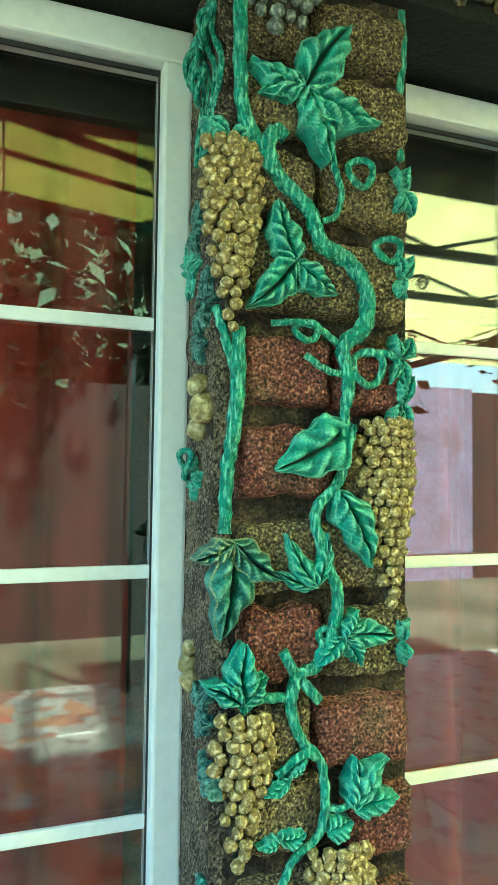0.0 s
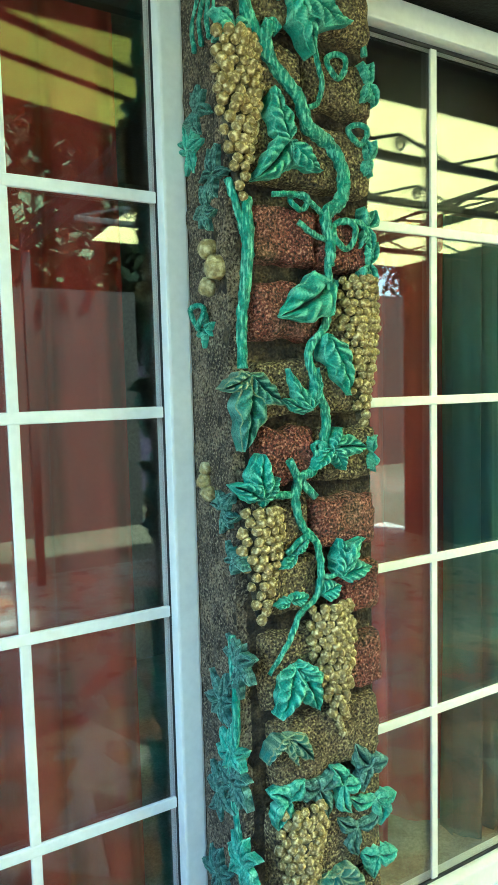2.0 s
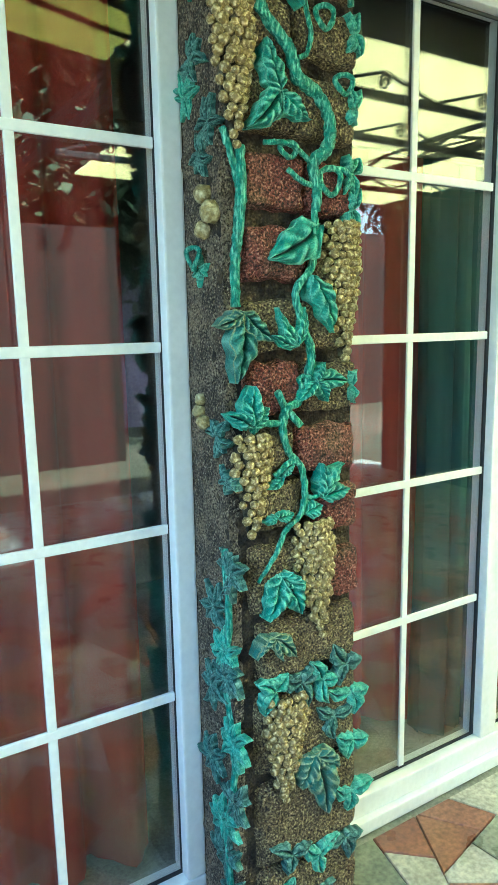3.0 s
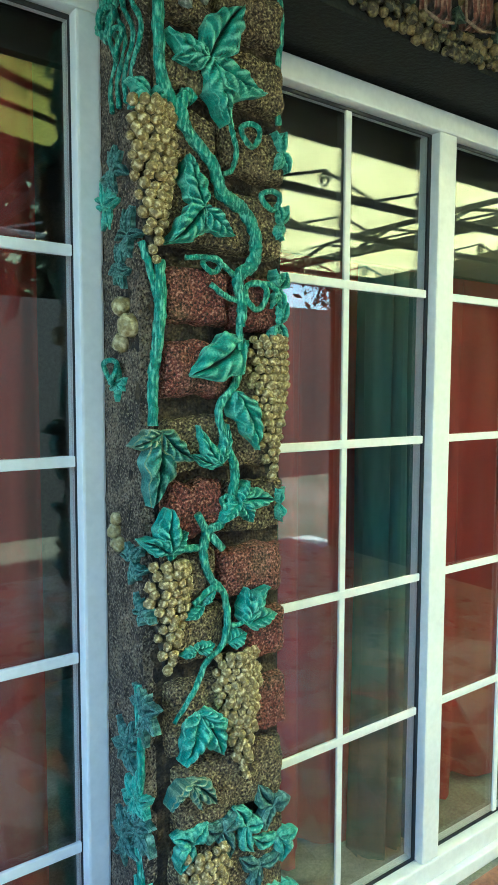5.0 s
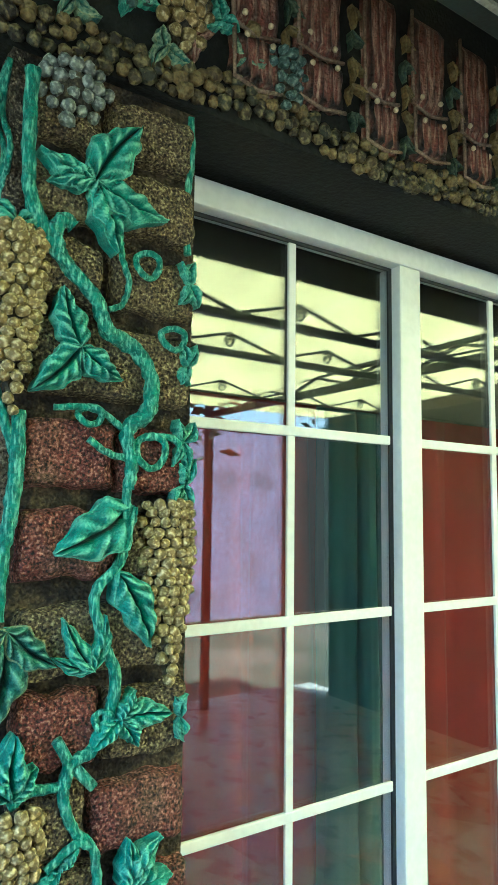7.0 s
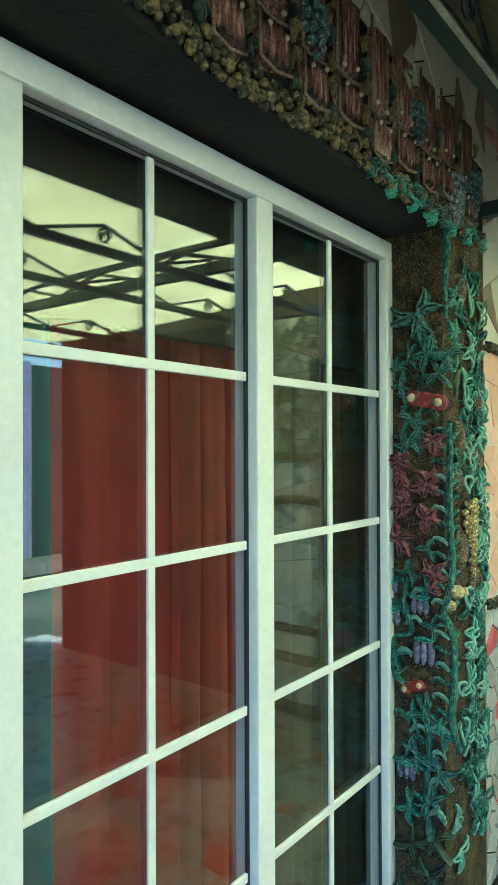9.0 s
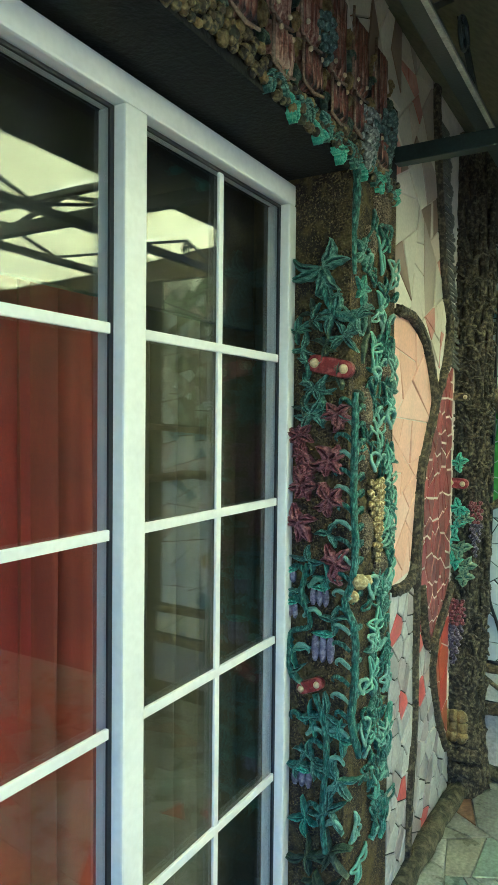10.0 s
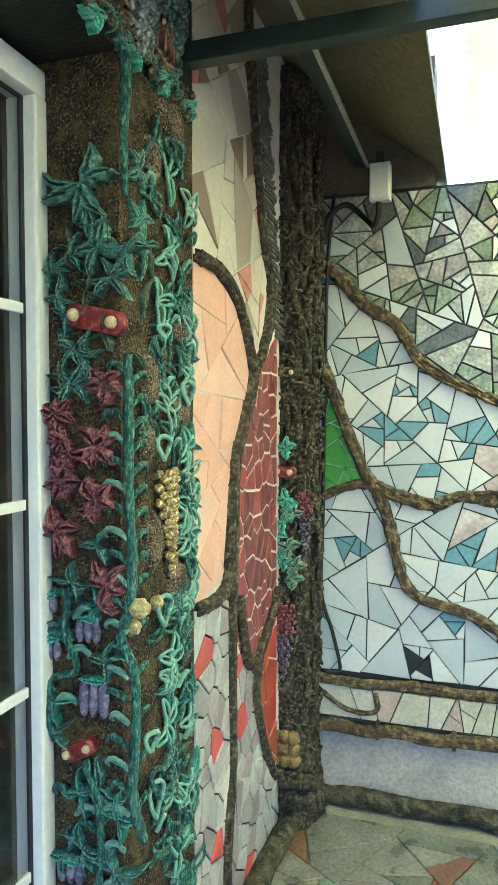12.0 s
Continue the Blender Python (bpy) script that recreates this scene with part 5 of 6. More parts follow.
vine(S, [(1.062, 1.74), (1.060, 1.60), (1.064, 1.45), (1.056, 1.30), (1.062, 1.20), (1.085, 1.14), (1.055, 1.06), (1.050, 0.92), (1.058, 0.80), (1.035, 0.70)], [0.009, 0.011, 0.010, 0.011, 0.010, 0.011, 0.010, 0.012, 0.010], "thick teal stem climbing the pillar's edge", M_VINE_DARK, h=0.012)
for k in range(20):
    v = 1.70 - 0.050 * k
    hook(S, (1.068, v), 0.046 if k % 3 else 0.036, 0.022, 0.0055, (M_VINE_DARK, M_LEAF3)[k % 2], "teal curled shoot beside the thick stem")
    if v > 1.25 or k % 2:
        hook(F, (2.978, v - 0.02), 0.060, 0.024, 0.0055, M_VINE_DARK, "teal curled shoot beside the thick stem")
for u, v in ((1.20, 1.20), (1.215, 1.11), (1.25, 1.0), (1.14, 0.77), (1.135, 0.69), (1.14, 0.60), (1.14, 0.50), (1.20, 0.76)):
    hook(S, (u, v), 0.048, 0.030, 0.0065, M_VINE_DARK, "teal curled shoot on the dark pillar")
    hook(S, (u, v - 0.03), -0.046, 0.026, 0.0065, M_LEAF3, "teal curled shoot on the dark pillar")
for u, v, n, w, h in ((1.165, 1.145, 3, 0.020, 0.055), (1.262, 1.094, 3, 0.018, 0.050), (1.152, 0.995, 3, 0.024, 0.085), (1.262, 1.195, 2, 0.02, 0.04), (1.215, 0.595, 3, 0.022, 0.055)):
    pods(S, (u, v), n, w, h, "violet grey pods under a green cap")
vine(S, [(1.20, 1.24), (1.215, 1.15), (1.19, 1.06), (1.25, 1.03), (1.262, 0.96), (1.245, 0.895)], 0.008, "teal stem on the dark pillar", M_VINE_DARK)
vine(S, [(1.17, 0.86), (1.14, 0.78), (1.132, 0.67), (1.145, 0.52), (1.13, 0.4)], 0.009, "teal stem on the dark pillar", M_VINE_DARK)
for k, (u, v, n, r, w) in enumerate([(1.14, 1.33, 3, 0.05, 0.024), (1.20, 1.25, 4, 0.05, 0.022), (1.14, 1.20, 4, 0.05, 0.022), (1.23, 1.15, 3, 0.045, 0.02), (1.12, 1.08, 4, 0.05, 0.022), (1.25, 0.98, 4, 0.05, 0.022), (1.26, 0.91, 3, 0.05, 0.024), (1.14, 0.80, 4, 0.065, 0.028), (1.19, 0.78, 3, 0.05, 0.024), (1.18, 0.66, 4, 0.06, 0.03), (1.10, 0.62, 5, 0.075, 0.032), (1.09, 0.74, 4, 0.05, 0.026), (1.22, 0.64, 4, 0.05, 0.024), (1.13, 0.52, 5, 0.07, 0.03), (1.20, 0.48, 4, 0.055, 0.024), (1.12, 0.40, 5, 0.07, 0.03), (1.20, 0.36, 4, 0.06, 0.026), (1.14, 0.28, 5, 0.065, 0.03), (1.10, 0.18, 4, 0.06, 0.03), (1.22, 0.20, 4, 0.055, 0.026)]):
    sprig(S, (u, v), n, r * 1.08, w * 0.60, (M_LEAF3, M_LEAF3, M_LEAF5)[k % 3] if v > 0.45 else M_LEAF4, TL, 0, 360, seed=k + 30)
# front face of the same pillar
vine(F, [(2.972, 2.40), (2.970, 2.30), (2.968, 2.19), (2.976, 2.08)], [0.011, 0.012, 0.009, 0.006], "pale teal stalk at the pillar's edge", M_VINE_DARK, h=0.006)
rng = random.Random(15)
for k in range(30):
    v = 2.12 - 1.80 * k / 30 + rng.uniform(-0.03, 0.03)
    u = rng.uniform(3.02, 3.32) if 1.25 < v else rng.uniform(3.10, 3.33)
    if 1.2 < v < 1.5 and u < 3.22:
        u = 3.28
    sprig(F, (u, v), rng.choice((3, 4, 5)), rng.uniform(0.060, 0.095), rng.uniform(0.014, 0.022), (M_LEAF3, M_LEAF5, M_LEAF3, M_LEAF4)[k % 4], TL, 0, 360, seed=k + 300, h0=0.004, lift=0.009)
for k in range(12):
    u, v = rng.uniform(3.03, 3.31), rng.uniform(0.4, 2.25)
    ring(F, (u, v), rng.uniform(0.016, 0.030), 0.006, "curled teal tendril on the dark pillar", (M_VINE_DARK, M_LEAF3)[k % 2], rng.uniform(0.7, 1.4))
for k, (u, v, w, h) in enumerate([(3.08, 1.70, 0.10, 0.14), (3.25, 1.62, 0.10, 0.12), (3.06, 1.55, 0.08, 0.10), (3.10, 1.32, 0.10, 0.14), (3.24, 1.20, 0.14, 0.08), (3.20, 2.33, 0.16, 0.10), (3.10, 2.20, 0.10, 0.10), (3.24, 1.82, 0.12, 0.06)]):
    bm = put_ball(bmesh.new(), F(u, v, 0.0), 1.0, 14, 10, (w / 2, 0.022, h / 2), 0.18)
    tagged(part("relief_stone", bm, M_SIDE, None, smooth=True), "brown olive worn block modelled on the pillar", "stone relief", "worn blocks on the pillar")
grapes(F, (3.14, 1.475), (3.17, 1.225), 0.085, 0.0115, M_GRAPE, "loose strand of pale gold berries on the pillar", 70, shape=0.9)
nut(S, 1.040, 1.205, 0.023, "large pale gold nut at the pillar's edge")
nut(F, 2.985, 1.148, 0.019, "large pale gold nut at the pillar's edge")
nut(F, 3.10, 1.172, 0.018, "pale gold nut at the pillar's edge")
# dense small growth over the pillar's front, thickest along its outer edge
rng = random.Random(44)
for k in range(46):
    v = 2.24 - 1.95 * k / 46 + rng.uniform(-0.02, 0.02)
    u = rng.uniform(3.17, 3.33) if k % 3 else rng.uniform(3.03, 3.16)
    if 1.2 < v < 1.5 and u < 3.23:
        u = 3.29
    looped_leaves(F, (u, v), rng.choice((3, 4)), rng.uniform(0.05, 0.085), (M_VINE_DARK, M_LEAF5, M_LEAF3, M_VINE_DARK)[k % 4], "thin looped teal leaves crowded on the dark pillar", k + 500)
for k in range(26):
    u, v = rng.uniform(3.05, 3.31), 2.2 - 0.075 * k
    if not (1.2 < v < 1.5):
        hook(F, (u, v), rng.choice((-1, 1)) * rng.uniform(0.03, 0.05), 0.028, 0.0055, (M_VINE_DARK, M_LEAF3)[k % 2], "thin teal curled shoot on the dark pillar")
for k in range(14):
    u, v = 1.11 + 0.14 * ((k * 0.37) % 1), 2.28 - 0.075 * k * 0.6
    if k > 5:
        sprig(S, (u, v), 4, 0.045, 0.014, (M_LEAF3, M_LEAF4)[k % 2], TL, 0, 360, seed=k + 560)

# ---- marble mosaic wall ----
def clip(subject, cell):
    """The part of a region outline that lies inside a convex piece."""
    area = sum(a[0] * b[1] - b[0] * a[1] for a, b in zip(cell, cell[1:] + cell[:1]))
    out = list(subject)
    for a, b in zip(cell, cell[1:] + cell[:1]):
        nxt = []
        for p, q in zip(out, out[1:] + out[:1]):
            sp = ((b[0] - a[0]) * (p[1] - a[1]) - (b[1] - a[1]) * (p[0] - a[0])) * (1 if area > 0 else -1)
            sq = ((b[0] - a[0]) * (q[1] - a[1]) - (b[1] - a[1]) * (q[0] - a[0])) * (1 if area > 0 else -1)
            if sp >= 0:
                nxt.append(p)
            if sp * sq < 0:
                t = sp / (sp - sq)
                nxt.append((p[0] + (q[0] - p[0]) * t, p[1] + (q[1] - p[1]) * t))
        out = nxt
        if len(out) < 3:
            return []
    return out


def poly_area(p):
    return abs(sum(a[0] * b[1] - b[0] * a[1] for a, b in zip(p, p[1:] + p[:1]))) / 2


def shards(face, region, size, gap, material, parent, seed, name="marble_shard", thick=0.010, stretch=1.2, pick=None, jitter=0.45, extra=0, net=False, skew=0.9):
    """Broken pieces laid side by side over a region of a wall face."""
    r = random.Random(seed)
    lo = (min(p[0] for p in region), min(p[1] for p in region))
    hi = (max(p[0] for p in region), max(p[1] for p in region))
    pieces = cells(scatter(r, lo, hi, size, jitter, stretch), lo, hi, gap) if net else cuts(lo, hi, size * size * stretch, gap, r, skew)
    for c, poly in pieces:
        if extra:
            a, k = r.uniform(-0.03, 0.03), r.uniform(0.985, 1.0)
            poly = [(c[0] + k * ((p[0] - c[0]) * math.cos(a) - (p[1] - c[1]) * math.sin(a)), c[1] + k * ((p[0] - c[0]) * math.sin(a) + (p[1] - c[1]) * math.cos(a))) for p in poly]
        q = clip(region, poly)
        clean = []
        for p in q:
            if not clean or math.hypot(p[0] - clean[-1][0], p[1] - clean[-1][1]) > 0.002:
                clean.append(p)
        if len(clean) < 3 or poly_area(clean) < 0.00012:
            continue
        tilt = r.uniform(-0.02, 0.02), r.uniform(-0.02, 0.02), r.uniform(0, 0.003)
        cx, cy = sum(p[0] for p in clean) / len(clean), sum(p[1] for p in clean) / len(clean)
        bm = bmesh.new()
        put_slab(bm, clean, lambda u, v, h: face(u, v, h - 0.004 + (tilt[0] * (u - cx) + tilt[1] * (v - cy) + tilt[2] if h > 0 else 0)), thick + 0.004, 0.0018)
        m = pick(cx, cy, poly_area(clean), r) if pick else material
        part(name, bm, m or material, parent)


PEACH = [(3.345, 2.02), (3.50, 2.018), (3.662, 1.964), (3.766, 1.853), (3.815, 1.747), (3.762, 1.635), (3.662, 1.512), (3.624, 1.393), (3.595, 1.241), (3.560, 1.115), (3.345, 1.10)]
MAROON = [(3.835, 1.745), (3.775, 1.62), (3.69, 1.49), (3.660, 1.39), (3.650, 1.20), (3.66, 1.05), (3.70, 0.90), (3.775, 0.78), (3.90, 0.78), (3.95, 0.84), (4.15, 0.93), (4.15, 1.90), (3.95, 1.80)]
ORANGE = [(4.15, 0.91), (3.95, 0.80), (3.875, 0.68), (3.88, 0.60), (3.97, 0.44), (4.10, 0.27), (4.16, 0.27)]
CREAM = [(3.345, 2.04), (3.52, 2.045), (3.69, 1.985), (3.79, 1.87), (3.85, 1.75), (3.92, 1.80), (3.93, 1.95), (4.02, 2.08), (3.945, 2.20), (3.885, 2.39), (3.83, 2.594), (3.775, 2.783), (3.77, 3.1), (3.345, 3.1)]
LILAC = [(3.345, 1.08), (3.55, 1.08), (3.61, 1.04), (3.615, 0.79), (3.620, 0.52), (3.56, 0.28), (3.55, 0.03), (3.345, 0.03)]
LILAC2 = [(3.645, 1.03), (3.69, 0.88), (3.77, 0.76), (3.86, 0.75), (3.855, 0.62), (3.95, 0.42), (4.08, 0.25), (4.16, 0.25), (4.16, 0.03), (3.58, 0.03), (3.60, 0.28), (3.645, 0.52)]
shards(MOSAIC, PEACH, 0.15, 0.004, M_PEACH, wall_mosaic, 1, stretch=1.3, thick=0.003)
shards(MOSAIC, MAROON, 0.064, 0.009, M_MAROON, wall_mosaic, 2, stretch=1.3, thick=0.0025, jitter=0.5, net=True)
shards(MOSAIC, ORANGE, 0.085, 0.007, M_ORANGE, wall_mosaic, 3, stretch=1.6, thick=0.0025, jitter=0.5, net=True)
shards(MOSAIC, CREAM, 0.105, 0.004, M_CREAM, wall_mosaic, 4, stretch=1.5, thick=0.005, pick=lambda u, v, a, r: M_SALMON if a < 0.006 and r.random() < 0.35 else M_CREAM)
backing = part("grout_bed", box(3.35, 3.64, 1.0895, 1.0915, 0.02, 1.09), M_GROUT_DARK, wall_mosaic)
part("grout_bed", box(3.644, 4.17, 1.0895, 1.0915, 0.02, 0.26), M_GROUT_DARK, wall_mosaic)
MOSAIC_LOW = Face("x", 1.089)
shards(MOSAIC_LOW, LILAC, 0.070, 0.007, M_LILAC, wall_mosaic, 5, stretch=1.2, jitter=0.5, net=True, thick=0.004)
shards(MOSAIC_LOW, LILAC2, 0.075, 0.007, M_LILAC, wall_mosaic, 6, thick=0.004, stretch=1.2, jitter=0.5, net=True)
LINTEL = [(1.9, 2.83), (QX1, 2.68), (QX1, 2.95), (1.9, 2.95)]
shards(FRIEZE, LINTEL, 0.13, 0.006, M_CREAM, wall_lintel, 9)


def limb(face, pts, r, label, material=None, h=0.010, rough=0.35, strands=0, seed=0):
    th = tagged(empty("relief_limb", face(*pts[0], 0)), label, "branch relief", "modelled limbs on the walls")
    part("bark", tube([face(u, v, h) for u, v in pts], r, steps=7, sides=10, rough=rough), material or M_LIMB, th, smooth=True)
    rr = r if not isinstance(r, (list, tuple)) else sum(r) / len(r)
    for k in range(strands):
        ph = k * 2.1 + seed
        q = []
        for i, (u, v) in enumerate(pts):
            q.append(face(u + rr * 0.55 * math.sin(i * 1.3 + ph), v + rr * 0.55 * math.cos(i * 1.7 + ph), h + rr * 0.75))
        part("bark_ridge", tube(q, rr * 0.28, steps=7, sides=6, rough=0.5), material or M_LIMB, th, smooth=True)
    return th


DB = "dark brown modelled branch edging the mosaic"
limb(MOSAIC, [(3.36, 2.035), (3.52, 2.030), (3.672, 1.972), (3.778, 1.857), (3.832, 1.750), (3.772, 1.630), (3.674, 1.505), (3.638, 1.393), (3.618, 1.241), (3.590, 1.109), (3.50, 1.075), (3.36, 1.085)], 0.020, DB, M_BARK, strands=3)
limb(MOSAIC, [(3.775, 2.95), (3.785, 2.783), (3.838, 2.594), (3.894, 2.393), (3.954, 2.200), (4.040, 2.082), (4.02, 1.95), (3.95, 1.84), (3.84, 1.74)], 0.020, DB, M_BARK, strands=2)
limb(MOSAIC, [(3.63, 1.10), (3.625, 0.95), (3.628, 0.79), (3.632, 0.52), (3.58, 0.28), (3.57, 0.06)], 0.017, DB, M_BARK, strands=2)
limb(MOSAIC, [(3.70, 1.03), (3.74, 0.88), (3.80, 0.78), (3.88, 0.77), (3.94, 0.80), (4.05, 0.87), (4.15, 0.95)], 0.018, DB, M_BARK, strands=2)
limb(MOSAIC, [(3.90, 0.78), (3.862, 0.642), (3.957, 0.445), (4.098, 0.255), (4.17, 0.23)], 0.019, DB, M_BARK, strands=2)
limb(MOSAIC, [(3.64, 1.05), (3.655, 1.25), (3.665, 1.42), (3.74, 1.58), (3.83, 1.73)], 0.015, "olive brown modelled branch edging the mosaic", M_LIMB, strands=2)
ribs = tagged(empty("ribbed_relief", MOSAIC(4.0, 2.4, 0)), "pale grey ribbed bark relief beside the branch", "bark relief")
rng = random.Random(3)
for k in range(60):
    z = 2.85 - 0.016 * k
    u = 3.87 + 0.25 * (k / 60) + 0.02 * math.sin(k)
    part("rib", tube([MOSAIC(u, z, 0.004), MOSAIC(u + 0.06, z - 0.02 + rng.uniform(-0.01, 0.01), 0.018), MOSAIC(u + 0.12, z + rng.uniform(-0.03, 0.01), 0.006)], 0.006, steps=4, sides=6, rough=0.3), M_RIB, ribs, smooth=True)
curb_a = part("curb", tube([(3.36, 1.06, 0.02), (3.7, 1.055, 0.03), (4.0, 1.05, 0.03), (4.35, 1.03, 0.03)], [0.034, 0.042, 0.04, 0.045], sides=10, rough=0.3), M_MOSS, None, smooth=True)
tagged(curb_a, "mossy rounded curb at the foot of the mosaic wall", "curb")

# ---- tree trunk in the corner ----
trunk = tagged(empty("corner_trunk", (4.31, 1.06, 0)), "dark bark tree trunk modelled in the wall corner", "trunk relief")
part("trunk_core", tube([(4.31, 1.08, 0.0), (4.30, 1.07, 0.5), (4.32, 1.07, 1.2), (4.31, 1.08, 1.9), (4.31, 1.09, 2.93)], [0.14, 0.10, 0.095, 0.098, 0.095], steps=14, sides=20, rough=0.2), M_BARK, trunk, smooth=True)
rng = random.Random(12)
for k in range(15):
    a = math.pi * (0.75 + 1.0 * k / 14)
    pts = []
    for i in range(14):
        z = 0.03 + 2.88 * i / 13
        b = a + 0.45 * math.sin(i * 1.9 + k * 1.9) + rng.uniform(-0.2, 0.2)
        rad = 0.098 + 0.03 * (i == 0) + rng.uniform(-0.006, 0.014)
        pts.append((4.31 + rad * math.cos(b), 1.07 + rad * math.sin(b), z))
    part("bark_ridge", tube(pts, 0.010 + 0.006 * rng.random(), steps=6, sides=7, rough=0.6), M_BARK, trunk, smooth=True)
for k in range(300):
    a, z = math.pi * rng.uniform(0.75, 1.75), rng.uniform(0.2, 2.5)
    c = Vector((4.31 + 0.112 * math.cos(a), 1.07 + 0.112 * math.sin(a), z))
    q = Vector((-math.sin(a), math.cos(a), 0))
    part("bark_twig", tube([c - q * 0.03, c + Vector((0.012 * math.cos(a), 0.012 * math.sin(a), rng.uniform(-0.02, 0.04))), c + q * 0.035 + Vector((0, 0, rng.uniform(-0.03, 0.03)))], 0.006, steps=3, sides=5, rough=0.4), M_BARK, trunk, smooth=True)
TRUNK = Face("y", 4.20)
strap(TRUNK, (1.095, 1.395), (1.045, 1.392), 0.045, "small red strap with cream studs on the trunk")
strap(TRUNK, (1.10, 1.775), (1.04, 1.772), 0.035, "small dark strap with studs on the trunk", M_LIMB)
for k, (u, v) in enumerate([(1.06, 1.29), (1.03, 1.24), (1.07, 1.20), (1.05, 1.10), (1.08, 1.05), (1.02, 1.03), (1.06, 1.48), (1.03, 0.98), (1.10, 1.15)]):
    sprig(TRUNK, (u, v), 4, 0.05, 0.03, (M_LEAF, M_LEAF2)[k % 2], "dark teal leaves on the corner trunk", 0, 360, seed=k + 400, h0=0.012)
grapes(TRUNK, (1.070, 0.875), (1.070, 0.60), 0.085, 0.0115, M_GRAPE_RED, "bunch of red and violet grapes on the corner trunk", 81, second=M_GRAPE_VIOLET)
grapes(Face("y", 4.22), (0.995, 1.31), (0.990, 1.08), 0.055, 0.011, M_GRAPE_RED, "small bunch of dark red grapes on the trunk", 82, second=M_GRAPE_VIOLET)
for k in range(9):
    nut(Face("y", 4.20), 1.03 + 0.035 * (k % 3), 0.36 - 0.045 * (k // 3), 0.028, "olive knot at the trunk's foot", M_STONE_Y)
for k in range(8):
    nut(Face("y", 4.19), 0.97 + 0.03 * (k % 4), 0.20 - 0.07 * (k // 4), 0.034, "dark knot at the trunk's foot", M_BARK)

# ---- side wall of broken tiles ----
LIMB1 = [(1.00, 2.262), (0.905, 2.160), (0.790, 2.040), (0.678, 1.968), (0.611, 1.854), (0.546, 1.785), (0.418, 1.717), (0.290, 1.661), (0.05, 1.60), (-0.4, 1.62)]
LIMB2 = [(0.985, 1.84), (0.955, 1.76), (0.904, 1.633), (0.811, 1.402), (0.742, 1.288), (0.696, 1.152), (0.651, 0.970), (0.583, 0.883), (0.452, 0.849), (0.346, 0.813), (0.24, 0.74), (0.1, 0.60)]
LIMB3 = [(1.01, 1.250), (0.904, 1.306), (0.788, 1.333), (0.675, 1.291), (0.542, 1.255), (0.414, 1.295), (0.285, 1.282), (0.0, 1.34), (-0.4, 1.30)]


def tile_pick(u, v, area, r):
    k = r.random()
    if area < 0.0046 and k < 0.5:
        return M_TILE_TEAL if v > 0.95 or u < 0.5 else M_TILE_BLACK
    if k < 0.02:
        return M_TILE_BLACK if v < 1.2 else M_TILE_TEAL
    if u < 0.42 and 1.0 < v < 1.6 and k < 0.5:
        return M_TILE_PINK
    return M_TILE


WHITE = [(1.0, 0.545), (1.0, 2.24), (0.905, 2.145), (0.790, 2.025), (0.678, 1.95), (0.611, 1.84), (0.546, 1.77), (0.418, 1.70), (0.290, 1.645), (0.05, 1.585), (-0.3, 1.60), (-0.3, 0.545)]
SHARD = [(1.0, 2.285), (0.905, 2.18), (0.790, 2.06), (0.678, 1.985), (0.611, 1.87), (0.546, 1.80), (0.418, 1.735), (0.290, 1.68), (0.05, 1.62), (-0.3, 1.64), (-0.3, 2.49), (1.0, 2.49)]
GREEN = [(0.972, 1.80), (0.905, 1.60), (0.83, 1.40), (0.80, 1.345), (0.905, 1.315), (0.985, 1.27)]
shards(FAR, WHITE, 0.108, 0.0042, M_TILE, wall_far, 11, "tile_shard", 0.008, 1.0, tile_pick, 0.5, extra=34, skew=0.5)
shards(FAR, SHARD, 0.085, 0.006, M_SHARD, wall_far, 12, "glass_shard", 0.010, 0.9, lambda u, v, a, r: M_TILE if r.random() < 0.16 else M_SHARD, 0.5)
shards(Face("y", FAR_X - 0.010), GREEN, 0.09, 0.005, M_TILE_GREEN, wall_far, 13, "tile_shard", 0.008, 1.3)
LB = "brown gnarled limb modelled across the tiles"
limb(FAR, LIMB1, [0.030, 0.026, 0.022, 0.020, 0.018], LB, strands=3, h=0.016)
limb(FAR, LIMB2, [0.026, 0.024, 0.026, 0.022, 0.022, 0.020], LB, strands=3, h=0.018, seed=1)
limb(FAR, LIMB3, [0.020, 0.020, 0.026, 0.024, 0.026, 0.026], LB, strands=3, h=0.016, seed=2)
limb(FAR, [(0.70, 1.30), (0.58, 1.285), (0.50, 1.262), (0.42, 1.30), (0.30, 1.315), (0.1, 1.33)], 0.009, LB, strands=0, h=0.036)
ledge = structure("ledge", box(FAR_X - 0.045, FAR_X, -0.35, 1.0, 0.315, 0.512), M_GROUT_DARK, "low ledge faced with cream slabs", "ledge")
shards(Face("y", FAR_X - 0.045), [(0.99, 0.37), (-0.3, 0.385), (-0.3, 0.505), (0.99, 0.50)], 0.13, 0.005, M_LEDGE, ledge, 14, "marble_shard", 0.008, 0.8)
limb(Face("y", FAR_X - 0.035), [(1.01, 0.525), (0.8, 0.515), (0.6, 0.530), (0.4, 0.522), (0.2, 0.53), (-0.3, 0.52)], 0.021, "straight brown log along the ledge", strands=2, h=0.010)
limb(Face("y", FAR_X - 0.05), [(1.03, 0.315), (0.92, 0.345), (0.8, 0.330), (0.66, 0.345), (0.5, 0.335), (0.3, 0.350), (0.1, 0.345), (-0.3, 0.35)], [0.032, 0.026, 0.025, 0.025, 0.026], "gnarled brown log along the ledge's foot", strands=3, h=0.012, seed=3)
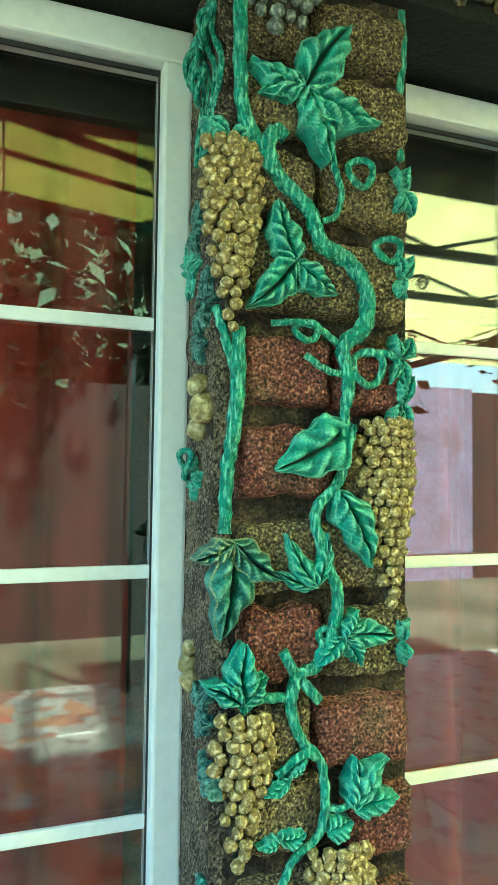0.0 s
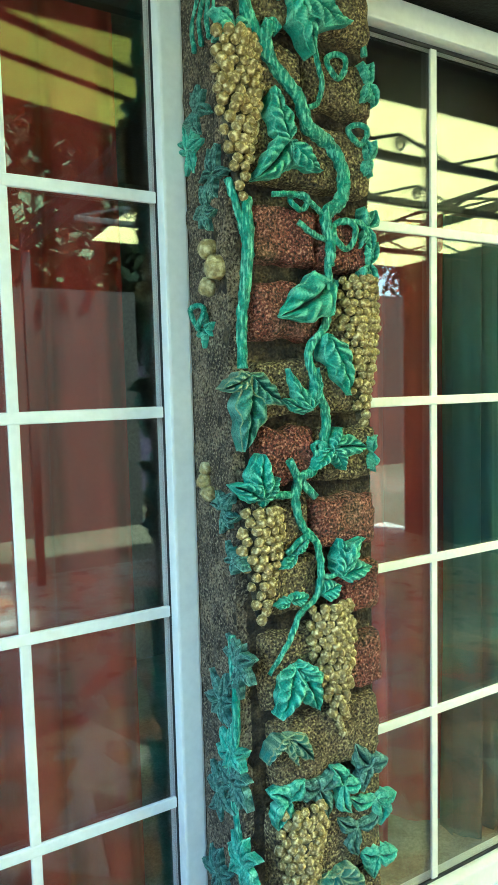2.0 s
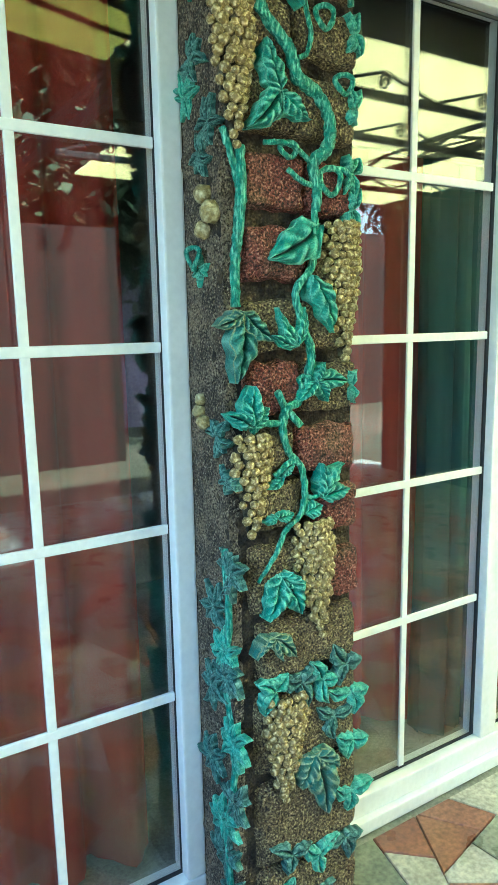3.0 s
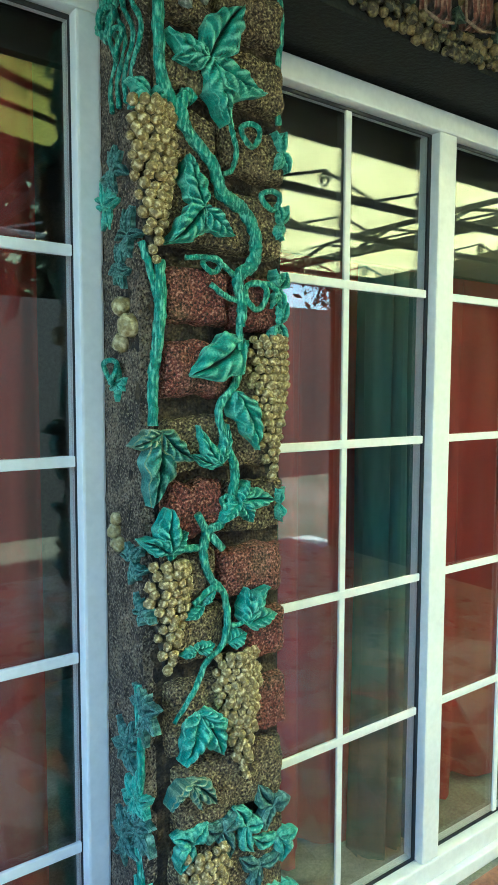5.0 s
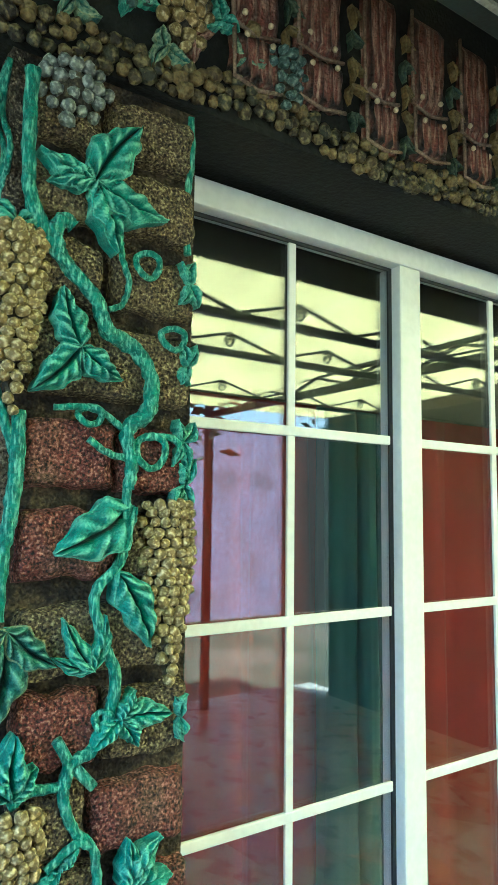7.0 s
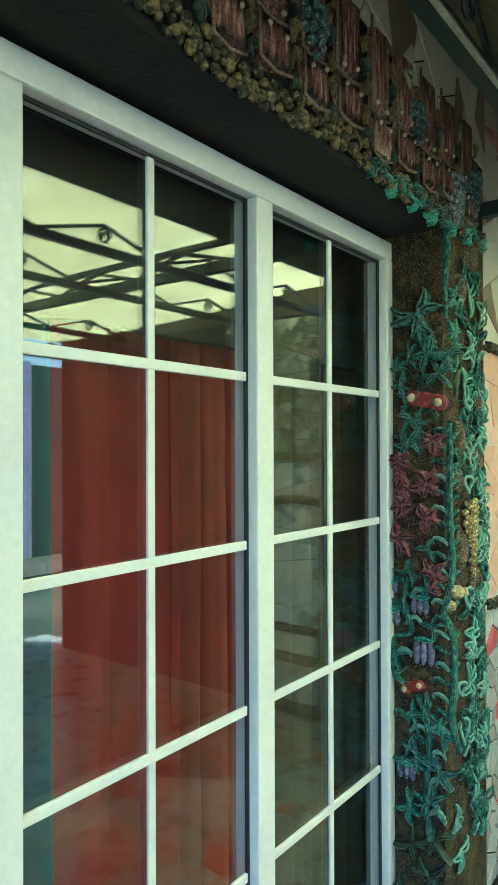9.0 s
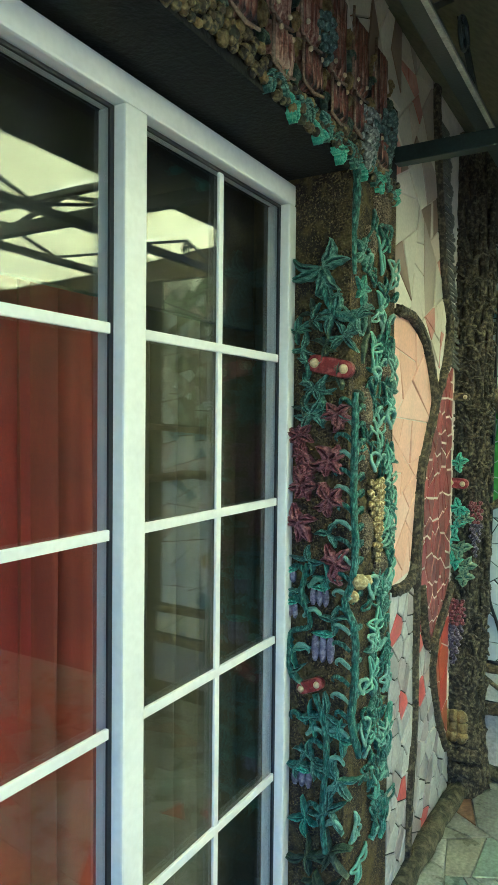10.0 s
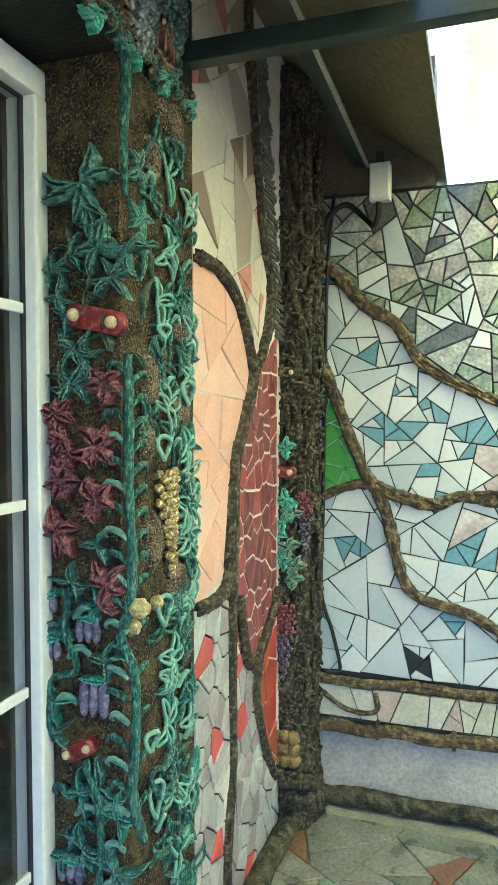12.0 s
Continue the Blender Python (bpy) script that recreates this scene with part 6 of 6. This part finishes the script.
for u in (0.735, 0.44):
    ob = part("log_collar", tube([(FAR_X - 0.052 - 0.034 * math.cos(a), u, 0.34 + 0.034 * math.sin(a)) for a in [i / 8 * 2 * math.pi for i in range(9)]], 0.009, steps=3, sides=6, rough=0.3), M_LIMB, None, smooth=True)
    tagged(ob, "rope-like collar round the log", "log collar")
limb(Face("y", FAR_X - 0.052), [(1.00, 0.50), (0.93, 0.45), (0.86, 0.412), (0.78, 0.405), (0.735, 0.43), (0.745, 0.49)], 0.010, "thin brown root looping over the ledge", h=0.012)
plaster = structure("plaster_panel", box(FAR_X - 0.012, FAR_X, -0.35, 1.0, 0.02, 0.312), M_GREYPLASTER, "worn grey plaster below the ledge", "wall")
curb_b = part("curb", tube([(FAR_X - 0.03, 1.0, 0.02), (FAR_X - 0.035, 0.8, 0.035), (FAR_X - 0.03, 0.6, 0.028), (FAR_X - 0.035, 0.4, 0.04), (FAR_X - 0.03, 0.1, 0.032), (FAR_X - 0.03, -0.35, 0.035)], [0.034, 0.040, 0.034, 0.042, 0.038], sides=10, rough=0.35), M_MOSS, None, smooth=True)
tagged(curb_b, "mossy uneven curb at the foot of the side wall", "curb")

# ---- lamp box and cables ----
lamp_box = tagged(empty("junction_box", (4.31, 0.735, 2.50)), "white plastic box with cable under the purlin", "junction box")
part("box_body", box(4.285, 4.335, 0.690, 0.768, 2.415, 2.555, 0.006), M_BOX, lamp_box)
part("box_lid", box(4.277, 4.284, 0.694, 0.764, 2.42, 2.535, 0.003), M_BOX, lamp_box)
part("bracket", box(4.30, 4.32, 0.715, 0.745, 2.556, 2.60), M_STEEL, lamp_box)
part("cable_tail", tube([(4.31, 0.735, 2.415), (4.33, 0.74, 2.37), (4.38, 0.765, 2.345), (4.42, 0.80, 2.385), (4.42, 0.88, 2.45), (4.42, 0.95, 2.40), (4.41, 0.965, 2.30)], 0.011, sides=8), M_CABLE, lamp_box, "black cable loop", smooth=True)
cb = part("cable", tube([(4.43, 0.93, 2.50), (4.425, 0.955, 2.2), (4.43, 0.965, 1.7), (4.43, 0.97, 1.2), (4.43, 0.975, 0.88), (4.43, 0.93, 0.72), (4.425, 0.895, 0.58), (4.42, 0.91, 0.552), (4.41, 0.96, 0.555)], 0.0075, sides=7), M_CABLE, None, smooth=True)
tagged(cb, "thin black cable running down beside the trunk", "cable")

# ---- paving shards, last ----
rng = random.Random(21)
lo, hi = (-1.74, -2.88), (FAR_X - 0.13, 1.222)
stones = cuts(lo, hi, 0.034, 0.004, rng)
stones.sort(key=lambda s: (s[0][0] - 1.6) ** 2 * 0.35 + (s[0][1] - 0.9) ** 2)
rest = bmesh.new()
for i, (c, poly) in enumerate(stones):
    top = rng.uniform(0.0, 0.002)
    if i < 300:
        bm = bmesh.new()
        put_slab(bm, [(u - c[0], v - c[1]) for u, v in poly], lambda u, v, h: (u, v, h), 0.012)
        ob = new("paving_shard", mesh_of("paving_shard", bm, (M_PAVE_RED, M_ORANGE)[i % 2] if (i % 9 == 5 and poly_area(poly) < 0.014) or (c[0] > 2.9 and i % 17 == 1 and poly_area(poly) < 0.03) else M_PAVE if c[0] > 2.9 else M_PAVE_WARM))
        ob.parent, ob.location = floor, (c[0], c[1], -0.012 + top)
    else:
        put_slab(rest, poly, lambda u, v, h: (u, v, h - 0.012 + top), 0.012)
if rest.verts:
    tagged(part("paving_rest", rest, M_PAVE_REST, floor), kind="stuff")
